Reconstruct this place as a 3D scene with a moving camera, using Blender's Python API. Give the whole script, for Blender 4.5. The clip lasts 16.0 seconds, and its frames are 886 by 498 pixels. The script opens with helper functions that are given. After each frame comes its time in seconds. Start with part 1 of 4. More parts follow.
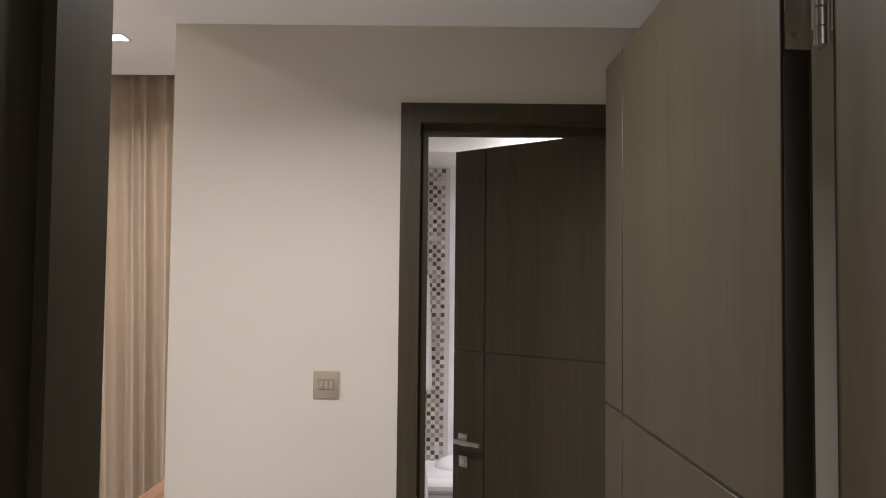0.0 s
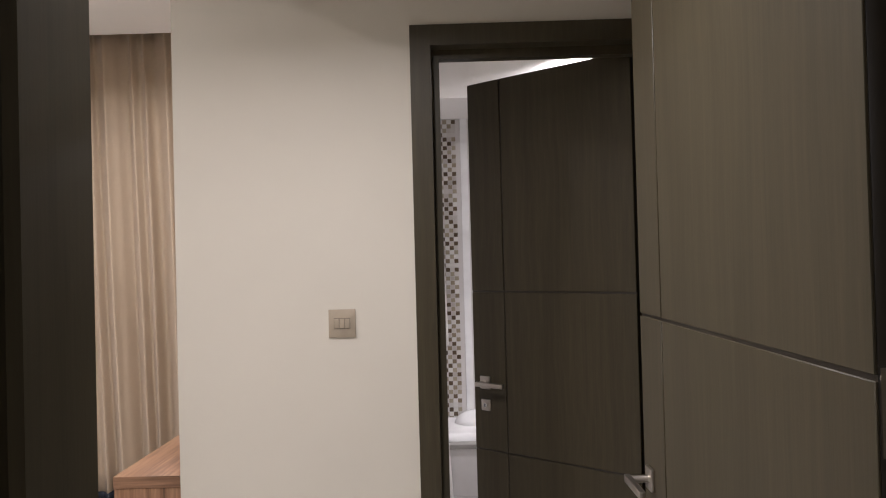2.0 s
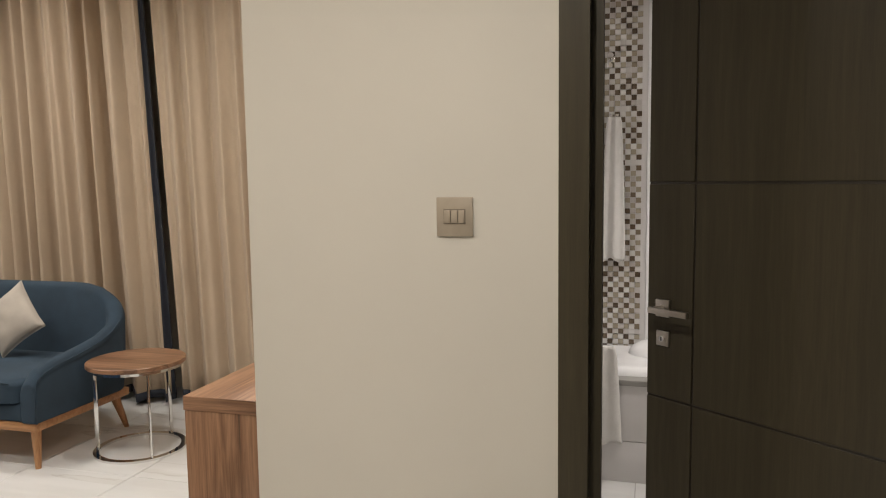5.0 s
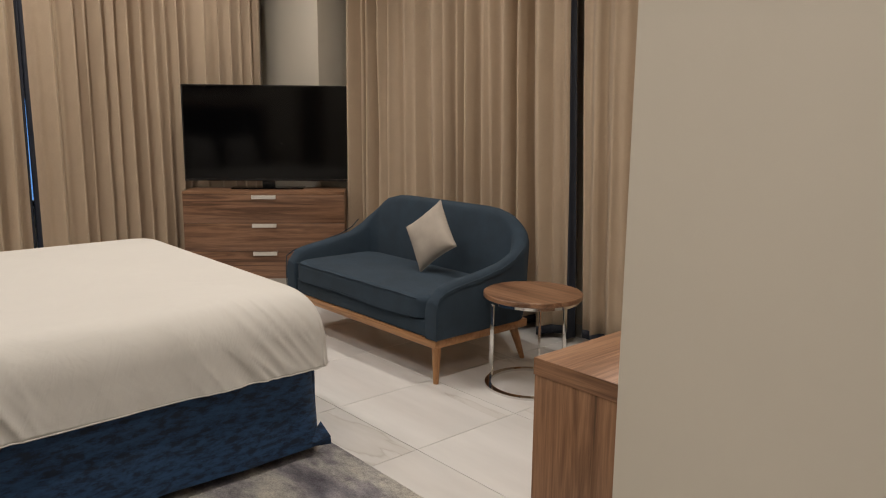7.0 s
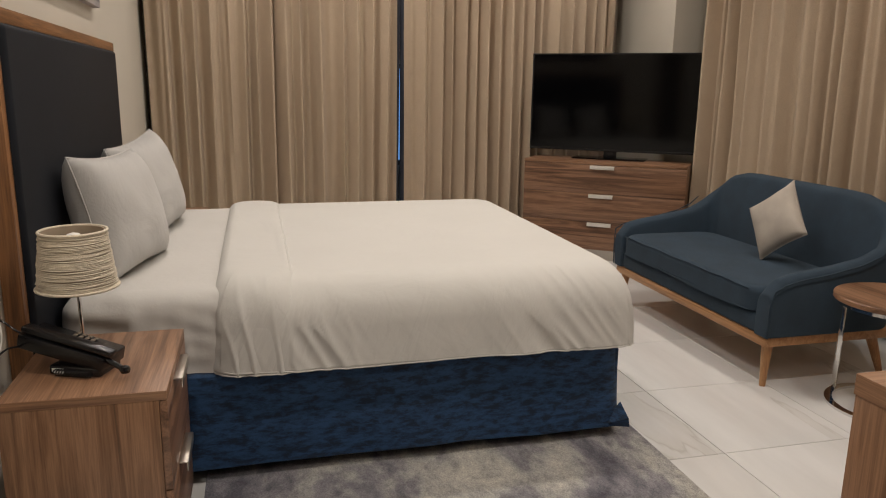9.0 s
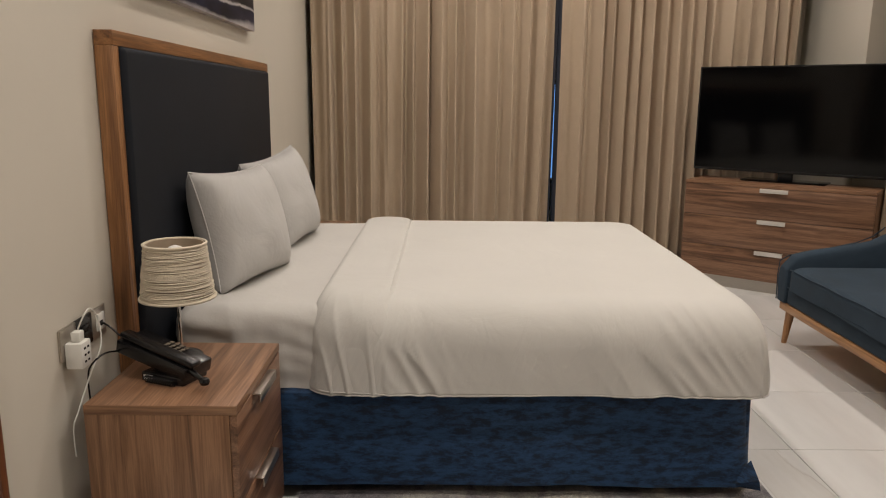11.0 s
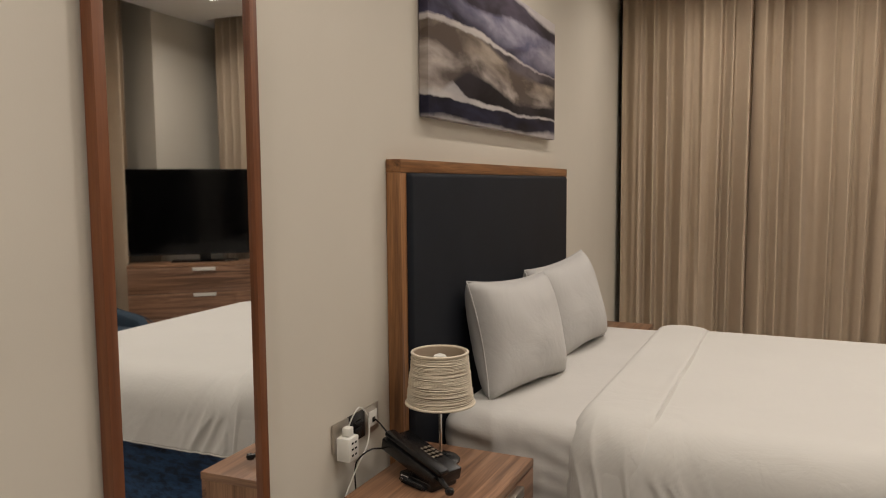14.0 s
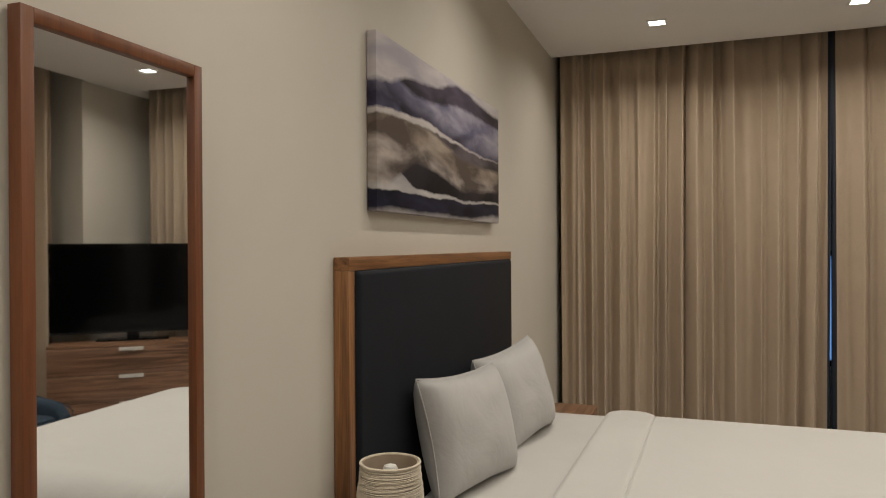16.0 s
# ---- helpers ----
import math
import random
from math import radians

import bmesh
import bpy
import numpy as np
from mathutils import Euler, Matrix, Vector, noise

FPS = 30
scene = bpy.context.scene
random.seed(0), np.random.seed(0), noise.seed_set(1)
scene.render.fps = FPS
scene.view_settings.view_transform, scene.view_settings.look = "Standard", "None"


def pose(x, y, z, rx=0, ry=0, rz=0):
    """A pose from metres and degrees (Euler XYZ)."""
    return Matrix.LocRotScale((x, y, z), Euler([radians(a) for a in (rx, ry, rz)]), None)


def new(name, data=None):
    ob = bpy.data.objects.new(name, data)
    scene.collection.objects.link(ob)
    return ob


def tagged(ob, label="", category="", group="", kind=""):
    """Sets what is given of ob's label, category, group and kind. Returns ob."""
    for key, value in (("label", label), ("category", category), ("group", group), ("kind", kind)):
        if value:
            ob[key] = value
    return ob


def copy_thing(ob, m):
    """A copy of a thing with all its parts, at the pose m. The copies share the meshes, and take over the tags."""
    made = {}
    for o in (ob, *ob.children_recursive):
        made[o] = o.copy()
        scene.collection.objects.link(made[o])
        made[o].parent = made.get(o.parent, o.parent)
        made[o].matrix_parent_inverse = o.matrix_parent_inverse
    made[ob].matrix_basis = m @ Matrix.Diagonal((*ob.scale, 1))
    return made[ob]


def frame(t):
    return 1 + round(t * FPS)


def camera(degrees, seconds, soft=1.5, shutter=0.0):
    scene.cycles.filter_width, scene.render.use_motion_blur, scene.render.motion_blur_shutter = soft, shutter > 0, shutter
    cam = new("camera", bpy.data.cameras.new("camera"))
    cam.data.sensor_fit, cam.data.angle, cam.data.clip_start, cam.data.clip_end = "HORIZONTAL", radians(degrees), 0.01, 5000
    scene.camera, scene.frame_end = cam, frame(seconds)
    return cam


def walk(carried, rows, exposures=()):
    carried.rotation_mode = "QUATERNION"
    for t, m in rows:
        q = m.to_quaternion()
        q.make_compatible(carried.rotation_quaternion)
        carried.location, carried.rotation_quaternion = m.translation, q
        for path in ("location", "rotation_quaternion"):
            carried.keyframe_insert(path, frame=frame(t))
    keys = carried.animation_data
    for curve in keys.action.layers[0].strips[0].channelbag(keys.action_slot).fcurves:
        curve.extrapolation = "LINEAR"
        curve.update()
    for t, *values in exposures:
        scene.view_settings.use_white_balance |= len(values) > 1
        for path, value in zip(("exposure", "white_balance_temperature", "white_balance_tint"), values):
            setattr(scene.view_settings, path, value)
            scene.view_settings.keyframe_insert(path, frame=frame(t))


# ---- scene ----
cam = camera(61.85, 16.0, soft=1.1)
PATH = [
    (0, pose(0.121, -0.078, 1.728, 92.37, -0.60, 0.12)),
    (0.5, pose(0.106, -0.051, 1.686, 91.74, 0.02, 0.05)),
    (1, pose(0.094, -0.021, 1.659, 91.43, 0.62, 0.13)),
    (1.5, pose(0.091, 0.003, 1.625, 91.25, 1.20, 0.40)),
    (2, pose(0.090, 0.043, 1.563, 90.77, 1.49, 0.81)),
    (2.5, pose(0.119, 0.108, 1.515, 89.83, 1.28, 2.64)),
    (3, pose(0.182, 0.203, 1.472, 89.16, 0.68, 5.39)),
    (5.5, pose(0.144, 0.995, 1.431, 83.38, 0.63, 20.42)),
    (6, pose(0.070, 1.177, 1.407, 82.33, 0.21, 27.48)),
    (6.5, pose(-0.015, 1.275, 1.392, 81.10, -0.28, 37.03)),
    (7, pose(-0.025, 1.343, 1.382, 79.84, -0.50, 48.70)),
    (7.5, pose(0.014, 1.406, 1.383, 78.75, -0.63, 59.42)),
    (8, pose(0.004, 1.438, 1.363, 77.87, -0.62, 67.45)),
    (8.5, pose(0.006, 1.468, 1.356, 77.44, -0.63, 72.20)),
    (9, pose(-0.044, 1.511, 1.351, 77.54, -0.77, 75.92)),
    (9.5, pose(-0.081, 1.570, 1.349, 77.80, -0.72, 79.60)),
    (10, pose(-0.105, 1.642, 1.351, 78.15, -0.65, 83.10)),
    (10.5, pose(-0.124, 1.720, 1.356, 78.40, -0.58, 86.60)),
    (11, pose(-0.140, 1.790, 1.361, 78.55, -0.48, 90.05)),
    (11.5, pose(-0.150, 1.839, 1.362, 78.61, -0.36, 93.58)),
    (12, pose(-0.145, 1.854, 1.353, 78.61, 0.16, 97.80)),
    (12.5, pose(-0.191, 1.863, 1.366, 78.66, 0.36, 103.23)),
    (13, pose(-0.224, 1.895, 1.362, 79.96, 0.48, 108.55)),
    (13.5, pose(-0.204, 1.956, 1.399, 82.31, 0.24, 112.95)),
    (14, pose(-0.209, 1.997, 1.464, 85.01, 0.42, 115.38)),
    (14.5, pose(-0.239, 2.008, 1.514, 87.10, 0.91, 116.20)),
    (15, pose(-0.249, 2.011, 1.542, 88.52, 0.96, 115.71)),
    (15.5, pose(-0.257, 1.984, 1.570, 89.33, 0.79, 113.69)),
    (16, pose(-0.268, 1.919, 1.580, 89.78, 0.33, 110.38)),
]
EXPOSURES = [(0, 0.63, 5720, 14), (3, 0.68, 5700, 13), (5.5, 0.36, 6220, 7), (6.5, 0.04, 6330, 9), (7.5, 0.0, 6350, 11), (12.5, -0.05, 6380, 11), (14.5, -0.12, 6400, 10), (16, -0.25, 6270, 7)]
walk(cam, PATH, EXPOSURES)

# world, lamps
world = bpy.data.worlds.new("night")
scene.world = world
world.use_nodes = True
wn = world.node_tree.nodes
wn["Background"].inputs["Color"].default_value = (0.07, 0.09, 0.14, 1)
wn["Background"].inputs["Strength"].default_value = 0.15
scene.view_settings.exposure = 0.0

WARM = (1.0, 0.895, 0.79)
# west column and (-1.70, 3.94) are known; the rest are added on a guessed grid
ROOM_SPOTS = [(x, y) for x in (-5.33, -3.5, -1.70) for y in (1.55, 2.73, 3.94)]
CEIL = 3.045
SOFFIT = 2.64


def lamp(name, x, y, z, watts, size, colour, spread=150):
    data = bpy.data.lights.new(name, "AREA")
    data.shape, data.size, data.energy, data.color = "DISK", size, watts, colour
    data.spread = radians(spread)
    ob = new(name, data)
    ob.location = (x, y, z)
    return ob


for x, y in ROOM_SPOTS:
    lamp("room_light", x, y, CEIL - 0.012, 10.5, 0.09, WARM, 152)
lamp("entry_light", -0.15, 1.35, SOFFIT - 0.012, 15.5, 0.09, WARM, 152)
# extra unseen source added to fill the bathroom; the second is the known fitting
lamp("bathroom_light", 0.75, 3.4, 2.725, 10, 0.09, (1.0, 0.89, 0.80), 168)
lamp("bathroom_light", 0.86, 4.17, 2.725, 13, 0.09, (1.0, 0.89, 0.80), 160)
# unseen source added behind the doorway to brighten the jambs and door leaf
lamp("corridor_fill", 0.3, -1.3, 2.6, 11, 0.12, WARM, 160)


# materials
def material(name, rough=0.5, metal=0.0):
    m = bpy.data.materials.new(name)
    m.use_nodes = True
    n = m.node_tree.nodes
    b = n["Principled BSDF"]
    b.inputs["Roughness"].default_value, b.inputs["Metallic"].default_value = rough, metal
    return m, n, m.node_tree.links, b


def coords(n, l, scale=(1, 1, 1), rot=(0, 0, 0), kind="Object"):
    tc, mp = n.new("ShaderNodeTexCoord"), n.new("ShaderNodeMapping")
    mp.inputs["Scale"].default_value, mp.inputs["Rotation"].default_value = scale, rot
    l.new(tc.outputs[kind], mp.inputs["Vector"])
    return mp.outputs["Vector"]


def noise_tex(n, l, vec, scale, detail=4, rough=0.55, distort=0.0):
    t = n.new("ShaderNodeTexNoise")
    t.inputs["Scale"].default_value, t.inputs["Detail"].default_value = scale, detail
    t.inputs["Roughness"].default_value, t.inputs["Distortion"].default_value = rough, distort
    l.new(vec, t.inputs["Vector"])
    return t.outputs["Fac"]


def ramp(n, l, fac, stops):
    r = n.new("ShaderNodeValToRGB")
    e = r.color_ramp.elements
    while len(e) < len(stops):
        e.new(0.5)
    for k, (p, c) in enumerate(stops):
        e[k].position, e[k].color = p, (*c, 1) if len(c) == 3 else c
    l.new(fac, r.inputs["Fac"])
    return r.outputs["Color"]


def bump(n, l, b, fac, strength, dist):
    k = n.new("ShaderNodeBump")
    k.inputs["Strength"].default_value, k.inputs["Distance"].default_value = strength, dist
    l.new(fac, k.inputs["Height"])
    l.new(k.outputs["Normal"], b.inputs["Normal"])


def mixc(n, l, fac, a, c, mode="MIX"):
    m = n.new("ShaderNodeMix")
    m.data_type, m.blend_type = "RGBA", mode
    for sock, v in ((m.inputs["Factor"], fac), (m.inputs["A"], a), (m.inputs["B"], c)):
        if isinstance(v, (int, float)):
            sock.default_value = v
        elif isinstance(v, tuple):
            sock.default_value = (*v, 1)
        else:
            l.new(v, sock)
    return m.outputs["Result"]


def plain(name, colour, rough=0.5, metal=0.0, var=0.08, scale=6.0, bumps=0.0, bscale=200.0, bdist=0.002, stretch=(1, 1, 1)):
    m, n, l, b = material(name, rough, metal)
    v = coords(n, l, stretch)
    lo = tuple(c * (1 - var) for c in colour)
    hi = tuple(min(1, c * (1 + var)) for c in colour)
    l.new(ramp(n, l, noise_tex(n, l, v, scale), [(0.3, lo), (0.7, hi)]), b.inputs["Base Color"])
    if bumps:
        bump(n, l, b, noise_tex(n, l, v, bscale, 3), bumps, bdist)
    return m


def timber(name, dark, mid, light, rough=0.42, axis=0, scale=1.0, pore=0.8):
    """Straight grain along one axis, with darker figure and fine pores."""
    m, n, l, b = material(name, rough)
    st = [26 * scale, 26 * scale, 26 * scale]
    st[axis] = 1.1 * scale
    v = coords(n, l, tuple(st))
    coarse = noise_tex(n, l, v, 0.9, 5, 0.62, 1.2)
    st2 = [150, 150, 150]
    st2[axis] = 5
    fine = noise_tex(n, l, coords(n, l, tuple(st2)), 1.5, 4, 0.6)
    base = ramp(n, l, coarse, [(0.3, dark), (0.47, mid), (0.58, light), (0.75, mid)])
    pores = ramp(n, l, fine, [(0.35, (0.62, 0.6, 0.58)), (0.6, (1, 1, 1))])
    l.new(mixc(n, l, pore, base, pores, "MULTIPLY"), b.inputs["Base Color"])
    bump(n, l, b, fine, 0.12, 0.001)
    return m


def emitter(name, colour, strength):
    m, n, l, b = material(name)
    b.inputs["Base Color"].default_value = (*colour, 1)
    b.inputs["Emission Color"].default_value, b.inputs["Emission Strength"].default_value = (*colour, 1), strength
    return m


WALL = plain("wall_paint", (0.58, 0.54, 0.462), 0.75, var=0.025, scale=1.6, bumps=0.12, bscale=260, bdist=0.001)
CEILING = plain("ceiling_paint", (0.82, 0.80, 0.77), 0.85, var=0.02, scale=1.5)
DOOR = timber("stained_oak_veneer", (0.046, 0.037, 0.0205), (0.051, 0.0415, 0.0235), (0.057, 0.046, 0.026), 0.46, 2, 0.5, 0.3)
DOOR.node_tree.nodes["Principled BSDF"].inputs["Specular IOR Level"].default_value = 0.26


def cathedral_figure(m):
    """Faint nested arches of grain over the veneer's straight figure."""
    n, l = m.node_tree.nodes, m.node_tree.links
    b = n["Principled BSDF"]
    w = n.new("ShaderNodeTexWave")
    w.bands_direction = "X"
    for key, v in (("Scale", 9.0), ("Distortion", 9.0), ("Detail", 2.0), ("Detail Scale", 0.7)):
        w.inputs[key].default_value = v
    l.new(coords(n, l, (1.0, 1.0, 0.45)), w.inputs["Vector"])
    old = b.inputs["Base Color"].links[0].from_socket
    lines = ramp(n, l, w.outputs["Fac"], [(0.0, (0.975, 0.975, 0.975)), (0.75, (1, 1, 1)), (1.0, (1.06, 1.06, 1.055))])
    l.new(mixc(n, l, 1.0, old, lines, "MULTIPLY"), b.inputs["Base Color"])


cathedral_figure(DOOR)
DOOR_EDGE = plain("dark_lacquer", (0.024, 0.0175, 0.010), 0.45)
WALNUT_X = timber("walnut_veneer_across", (0.10, 0.050, 0.026), (0.22, 0.116, 0.063), (0.31, 0.172, 0.098), 0.38, 0)
WALNUT_FRONT = timber("walnut_veneer_fronts", (0.075, 0.036, 0.020), (0.20, 0.105, 0.060), (0.30, 0.165, 0.098), 0.38, 0)
WALNUT_Y = timber("walnut_veneer_along", (0.11, 0.053, 0.027), (0.235, 0.122, 0.064), (0.33, 0.184, 0.102), 0.38, 1)
WALNUT_Z = timber("walnut_veneer_upright", (0.10, 0.050, 0.026), (0.225, 0.118, 0.062), (0.31, 0.170, 0.095), 0.38, 2)
OAK = timber("honey_oak", (0.30, 0.145, 0.06), (0.40, 0.20, 0.085), (0.48, 0.26, 0.12), 0.4, 2)
OAK_X = timber("honey_oak_rail", (0.30, 0.145, 0.06), (0.40, 0.20, 0.085), (0.48, 0.26, 0.12), 0.4, 0)
HB_WOOD = timber("teak_frame", (0.095, 0.038, 0.013), (0.25, 0.113, 0.041), (0.33, 0.158, 0.062), 0.42, 2)
HB_WOOD_X = timber("teak_rail", (0.095, 0.038, 0.013), (0.25, 0.113, 0.041), (0.33, 0.158, 0.062), 0.42, 0)
MIR_WOOD = timber("mahogany_frame", (0.115, 0.036, 0.012), (0.155, 0.051, 0.017), (0.185, 0.064, 0.022), 0.42, 2, 1.0, 0.35)
CHROME = plain("chrome", (0.75, 0.74, 0.72), 0.08, 1.0, 0.02)
NICKEL = plain("brushed_nickel", (0.52, 0.48, 0.43), 0.32, 1.0, 0.06, 40, stretch=(1, 1, 12))
# chest pulls: the light they catch is put into this paler colour
PULL = plain("brightened_satin_metal", (0.74, 0.71, 0.66), 0.38, 0.45, 0.04, 40)
PLATE = plain("satin_plate", (0.37, 0.31, 0.235), 0.5, 0.3, 0.05, 30)
# darker copy of the plate colour; on the switch it stands for recess shade
DARK_PLATE = plain("shaded_plate", (0.22, 0.18, 0.135), 0.5, 0.3, 0.05, 30)
BLACK = plain("black_plastic", (0.0075, 0.0075, 0.0085), 0.26, var=0.1)
SCREEN = plain("screen_glass", (0.0012, 0.0012, 0.0015), 0.10, var=0.1)
SCREEN.node_tree.nodes["Principled BSDF"].inputs["Specular IOR Level"].default_value = 0.22
HEADCLOTH = plain("dark_leatherette", (0.0075, 0.0095, 0.014), 0.7, var=0.15, scale=8, bumps=0.15, bscale=500)
HEADCLOTH.node_tree.nodes["Principled BSDF"].inputs["Specular IOR Level"].default_value = 0.22
WHITE_PLASTIC = plain("white_plastic", (0.72, 0.71, 0.66), 0.35)
CERAMIC = plain("white_ceramic", (0.82, 0.82, 0.82), 0.12)
MATTRESS = plain("sheet_cotton", (0.54, 0.525, 0.495), 0.85, var=0.03, scale=3, bumps=0.2, bscale=30, bdist=0.006)
NAVY = plain("navy_tape", (0.012, 0.016, 0.028), 0.7)
RUBBER = plain("black_rubber", (0.02, 0.02, 0.02), 0.7)
LIGHT_FACE = emitter("lamp_face", (1.0, 0.93, 0.84), 9.0)
DUSK = emitter("dusk_sky", (0.17, 0.37, 0.75), 1.0)


def linen_mat(name, colour, creases=0.5, ridges=0.10):
    m, n, l, b = material(name, 0.82)
    v = coords(n, l)
    l.new(ramp(n, l, noise_tex(n, l, v, 2.5), [(0.3, tuple(c * 0.96 for c in colour)), (0.7, colour)]), b.inputs["Base Color"])
    a = noise_tex(n, l, coords(n, l, (1, 1, 1)), 2.6, 6, 0.55, 1.8)
    k = n.new("ShaderNodeMapping")
    k.inputs["Rotation"].default_value = (0.5, 0.0, 0)
    l.new(v, k.inputs["Vector"])
    k2 = n.new("ShaderNodeMapping")
    k2.inputs["Scale"].default_value = (4.5, 4.5, 1.1)
    l.new(k.outputs["Vector"], k2.inputs["Vector"])
    st = noise_tex(n, l, k2.outputs["Vector"], 1.5, 4, 0.5, 0.8)
    rid = ramp(n, l, st, [(0.40, (0, 0, 0)), (0.50, (1, 1, 1)), (0.56, (0.2, 0.2, 0.2)), (0.66, (0.75, 0.75, 0.75))])
    g = n.new("ShaderNodeNewGeometry")
    sp = n.new("ShaderNodeSeparateXYZ")
    l.new(g.outputs["Normal"], sp.inputs["Vector"])
    side = ramp(n, l, sp.outputs["Z"], [(0.25, (1, 1, 1)), (0.93, (0.0, 0.0, 0.0))])
    mm = mixc(n, l, 1.0, rid, side, "MULTIPLY")
    b1 = n.new("ShaderNodeBump")
    b1.inputs["Strength"].default_value, b1.inputs["Distance"].default_value = creases, 0.02
    l.new(a, b1.inputs["Height"])
    b2 = n.new("ShaderNodeBump")
    b2.inputs["Strength"].default_value, b2.inputs["Distance"].default_value = ridges, 0.012
    l.new(mm, b2.inputs["Height"])
    l.new(b1.outputs["Normal"], b2.inputs["Normal"])
    l.new(b2.outputs["Normal"], b.inputs["Normal"])
    b.inputs["Sheen Weight"].default_value = 0.15
    return m


LINEN = linen_mat("white_duvet_cotton", (0.565, 0.553, 0.518), 0.30)
PILLOW = linen_mat("pillow_cotton", (0.47, 0.46, 0.44), 0.4, 0.05)
CUSHION = plain("cushion_weave", (0.40, 0.36, 0.31), 0.9, var=0.08, scale=10, bumps=0.5, bscale=300, bdist=0.003)


def cloth(name, colour, rough, weave, var=0.12, sheen=0.3, stretch=(1, 1, 1)):
    m, n, l, b = material(name, rough)
    big = noise_tex(n, l, coords(n, l, stretch), 7, 5, 0.6)
    fine = noise_tex(n, l, coords(n, l), weave, 2, 0.7)
    col = ramp(n, l, big, [(0.3, tuple(c * (1 - var) for c in colour)), (0.7, tuple(c * (1 + var) for c in colour))])
    sp = ramp(n, l, fine, [(0.3, (0.7, 0.7, 0.7)), (0.7, (1.25, 1.25, 1.25))])
    l.new(mixc(n, l, 0.7, col, sp, "MULTIPLY"), b.inputs["Base Color"])
    bump(n, l, b, fine, 0.45, 0.002)
    b.inputs["Sheen Weight"].default_value = sheen
    return m


SOFA = cloth("blue_grey_tweed", (0.022, 0.040, 0.061), 0.95, 420, 0.16, 0.0)
CURTAIN = cloth("beige_drape", (0.458, 0.362, 0.262), 0.8, 300, 0.03, 0.05)


def velvet():
    m, n, l, b = material("crushed_navy_velvet", 0.75)
    v = coords(n, l, (0.42, 0.42, 1.25))
    a = noise_tex(n, l, v, 38, 9, 0.72, 0.2)
    l.new(ramp(n, l, a, [(0.42, (0.004, 0.015, 0.038)), (0.485, (0.008, 0.034, 0.090)), (0.60, (0.017, 0.062, 0.152))]), b.inputs["Base Color"])
    bump(n, l, b, noise_tex(n, l, v, 14, 4), 0.25, 0.01)
    b.inputs["Sheen Weight"].default_value = 0.12
    b.inputs["Sheen Tint"].default_value = (0.3, 0.45, 0.7, 1)
    return m


VELVET = velvet()


def marble():
    m, n, l, b = material("veined_marble_porcelain", 0.14)
    oi = n.new("ShaderNodeObjectInfo")
    tc, vm = n.new("ShaderNodeTexCoord"), n.new("ShaderNodeVectorMath")
    sc = n.new("ShaderNodeVectorMath")
    sc.operation, vm.operation = "SCALE", "ADD"
    sc.inputs[0].default_value = (37.0, 61.0, 13.0)
    l.new(oi.outputs["Random"], sc.inputs["Scale"])
    l.new(tc.outputs["Object"], vm.inputs[0])
    l.new(sc.outputs[0], vm.inputs[1])
    mp = n.new("ShaderNodeMapping")
    mp.inputs["Scale"].default_value, mp.inputs["Rotation"].default_value = (0.45, 2.4, 1), (0, 0, 0.6)
    l.new(vm.outputs[0], mp.inputs["Vector"])
    w = n.new("ShaderNodeTexNoise")
    w.inputs["Scale"].default_value, w.inputs["Detail"].default_value, w.inputs["Distortion"].default_value = 1.1, 6, 0.8
    l.new(mp.outputs["Vector"], w.inputs["Vector"])
    vein = ramp(n, l, w.outputs["Fac"], [(0.615, (1, 1, 1)), (0.625, (0.80, 0.78, 0.75)), (0.632, (0.93, 0.92, 0.90)), (0.68, (1, 1, 1))])
    cloud = ramp(n, l, noise_tex(n, l, mp.outputs["Vector"], 2.0, 4), [(0.3, (0.57, 0.565, 0.55)), (0.7, (0.68, 0.675, 0.66))])
    l.new(mixc(n, l, 0.9, cloud, vein, "MULTIPLY"), b.inputs["Base Color"])
    return m


TILE = marble()
GROUT = plain("grey_grout", (0.30, 0.29, 0.27), 0.8)


def rug_mat():
    """Blocks of cream, grey and violet pile that bleed into one another."""
    m, n, l, b = material("mottled_rug_pile", 0.95)
    v = coords(n, l, (1.0, 1.5, 1.0), (0, 0, 0.35))
    big = noise_tex(n, l, v, 1.9, 5, 0.62, 0.6)
    small = noise_tex(n, l, v, 9.0, 9, 0.8, 0.3)
    c = ramp(n, l, big, [(0.36, (0.15, 0.145, 0.172)), (0.46, (0.27, 0.26, 0.28)), (0.53, (0.43, 0.42, 0.40)), (0.64, (0.56, 0.54, 0.48))])
    d = ramp(n, l, small, [(0.38, (0.54, 0.53, 0.575)), (0.5, (0.92, 0.92, 0.92)), (0.62, (1.25, 1.24, 1.2))])
    c = mixc(n, l, 0.85, c, d, "MULTIPLY")
    f = noise_tex(n, l, coords(n, l), 160, 3, 0.7)
    l.new(mixc(n, l, 0.8, c, ramp(n, l, f, [(0.3, (0.6, 0.6, 0.6)), (0.7, (1.2, 1.2, 1.2))]), "MULTIPLY"), b.inputs["Base Color"])
    bump(n, l, b, f, 0.8, 0.01)
    return m


RUG = rug_mat()


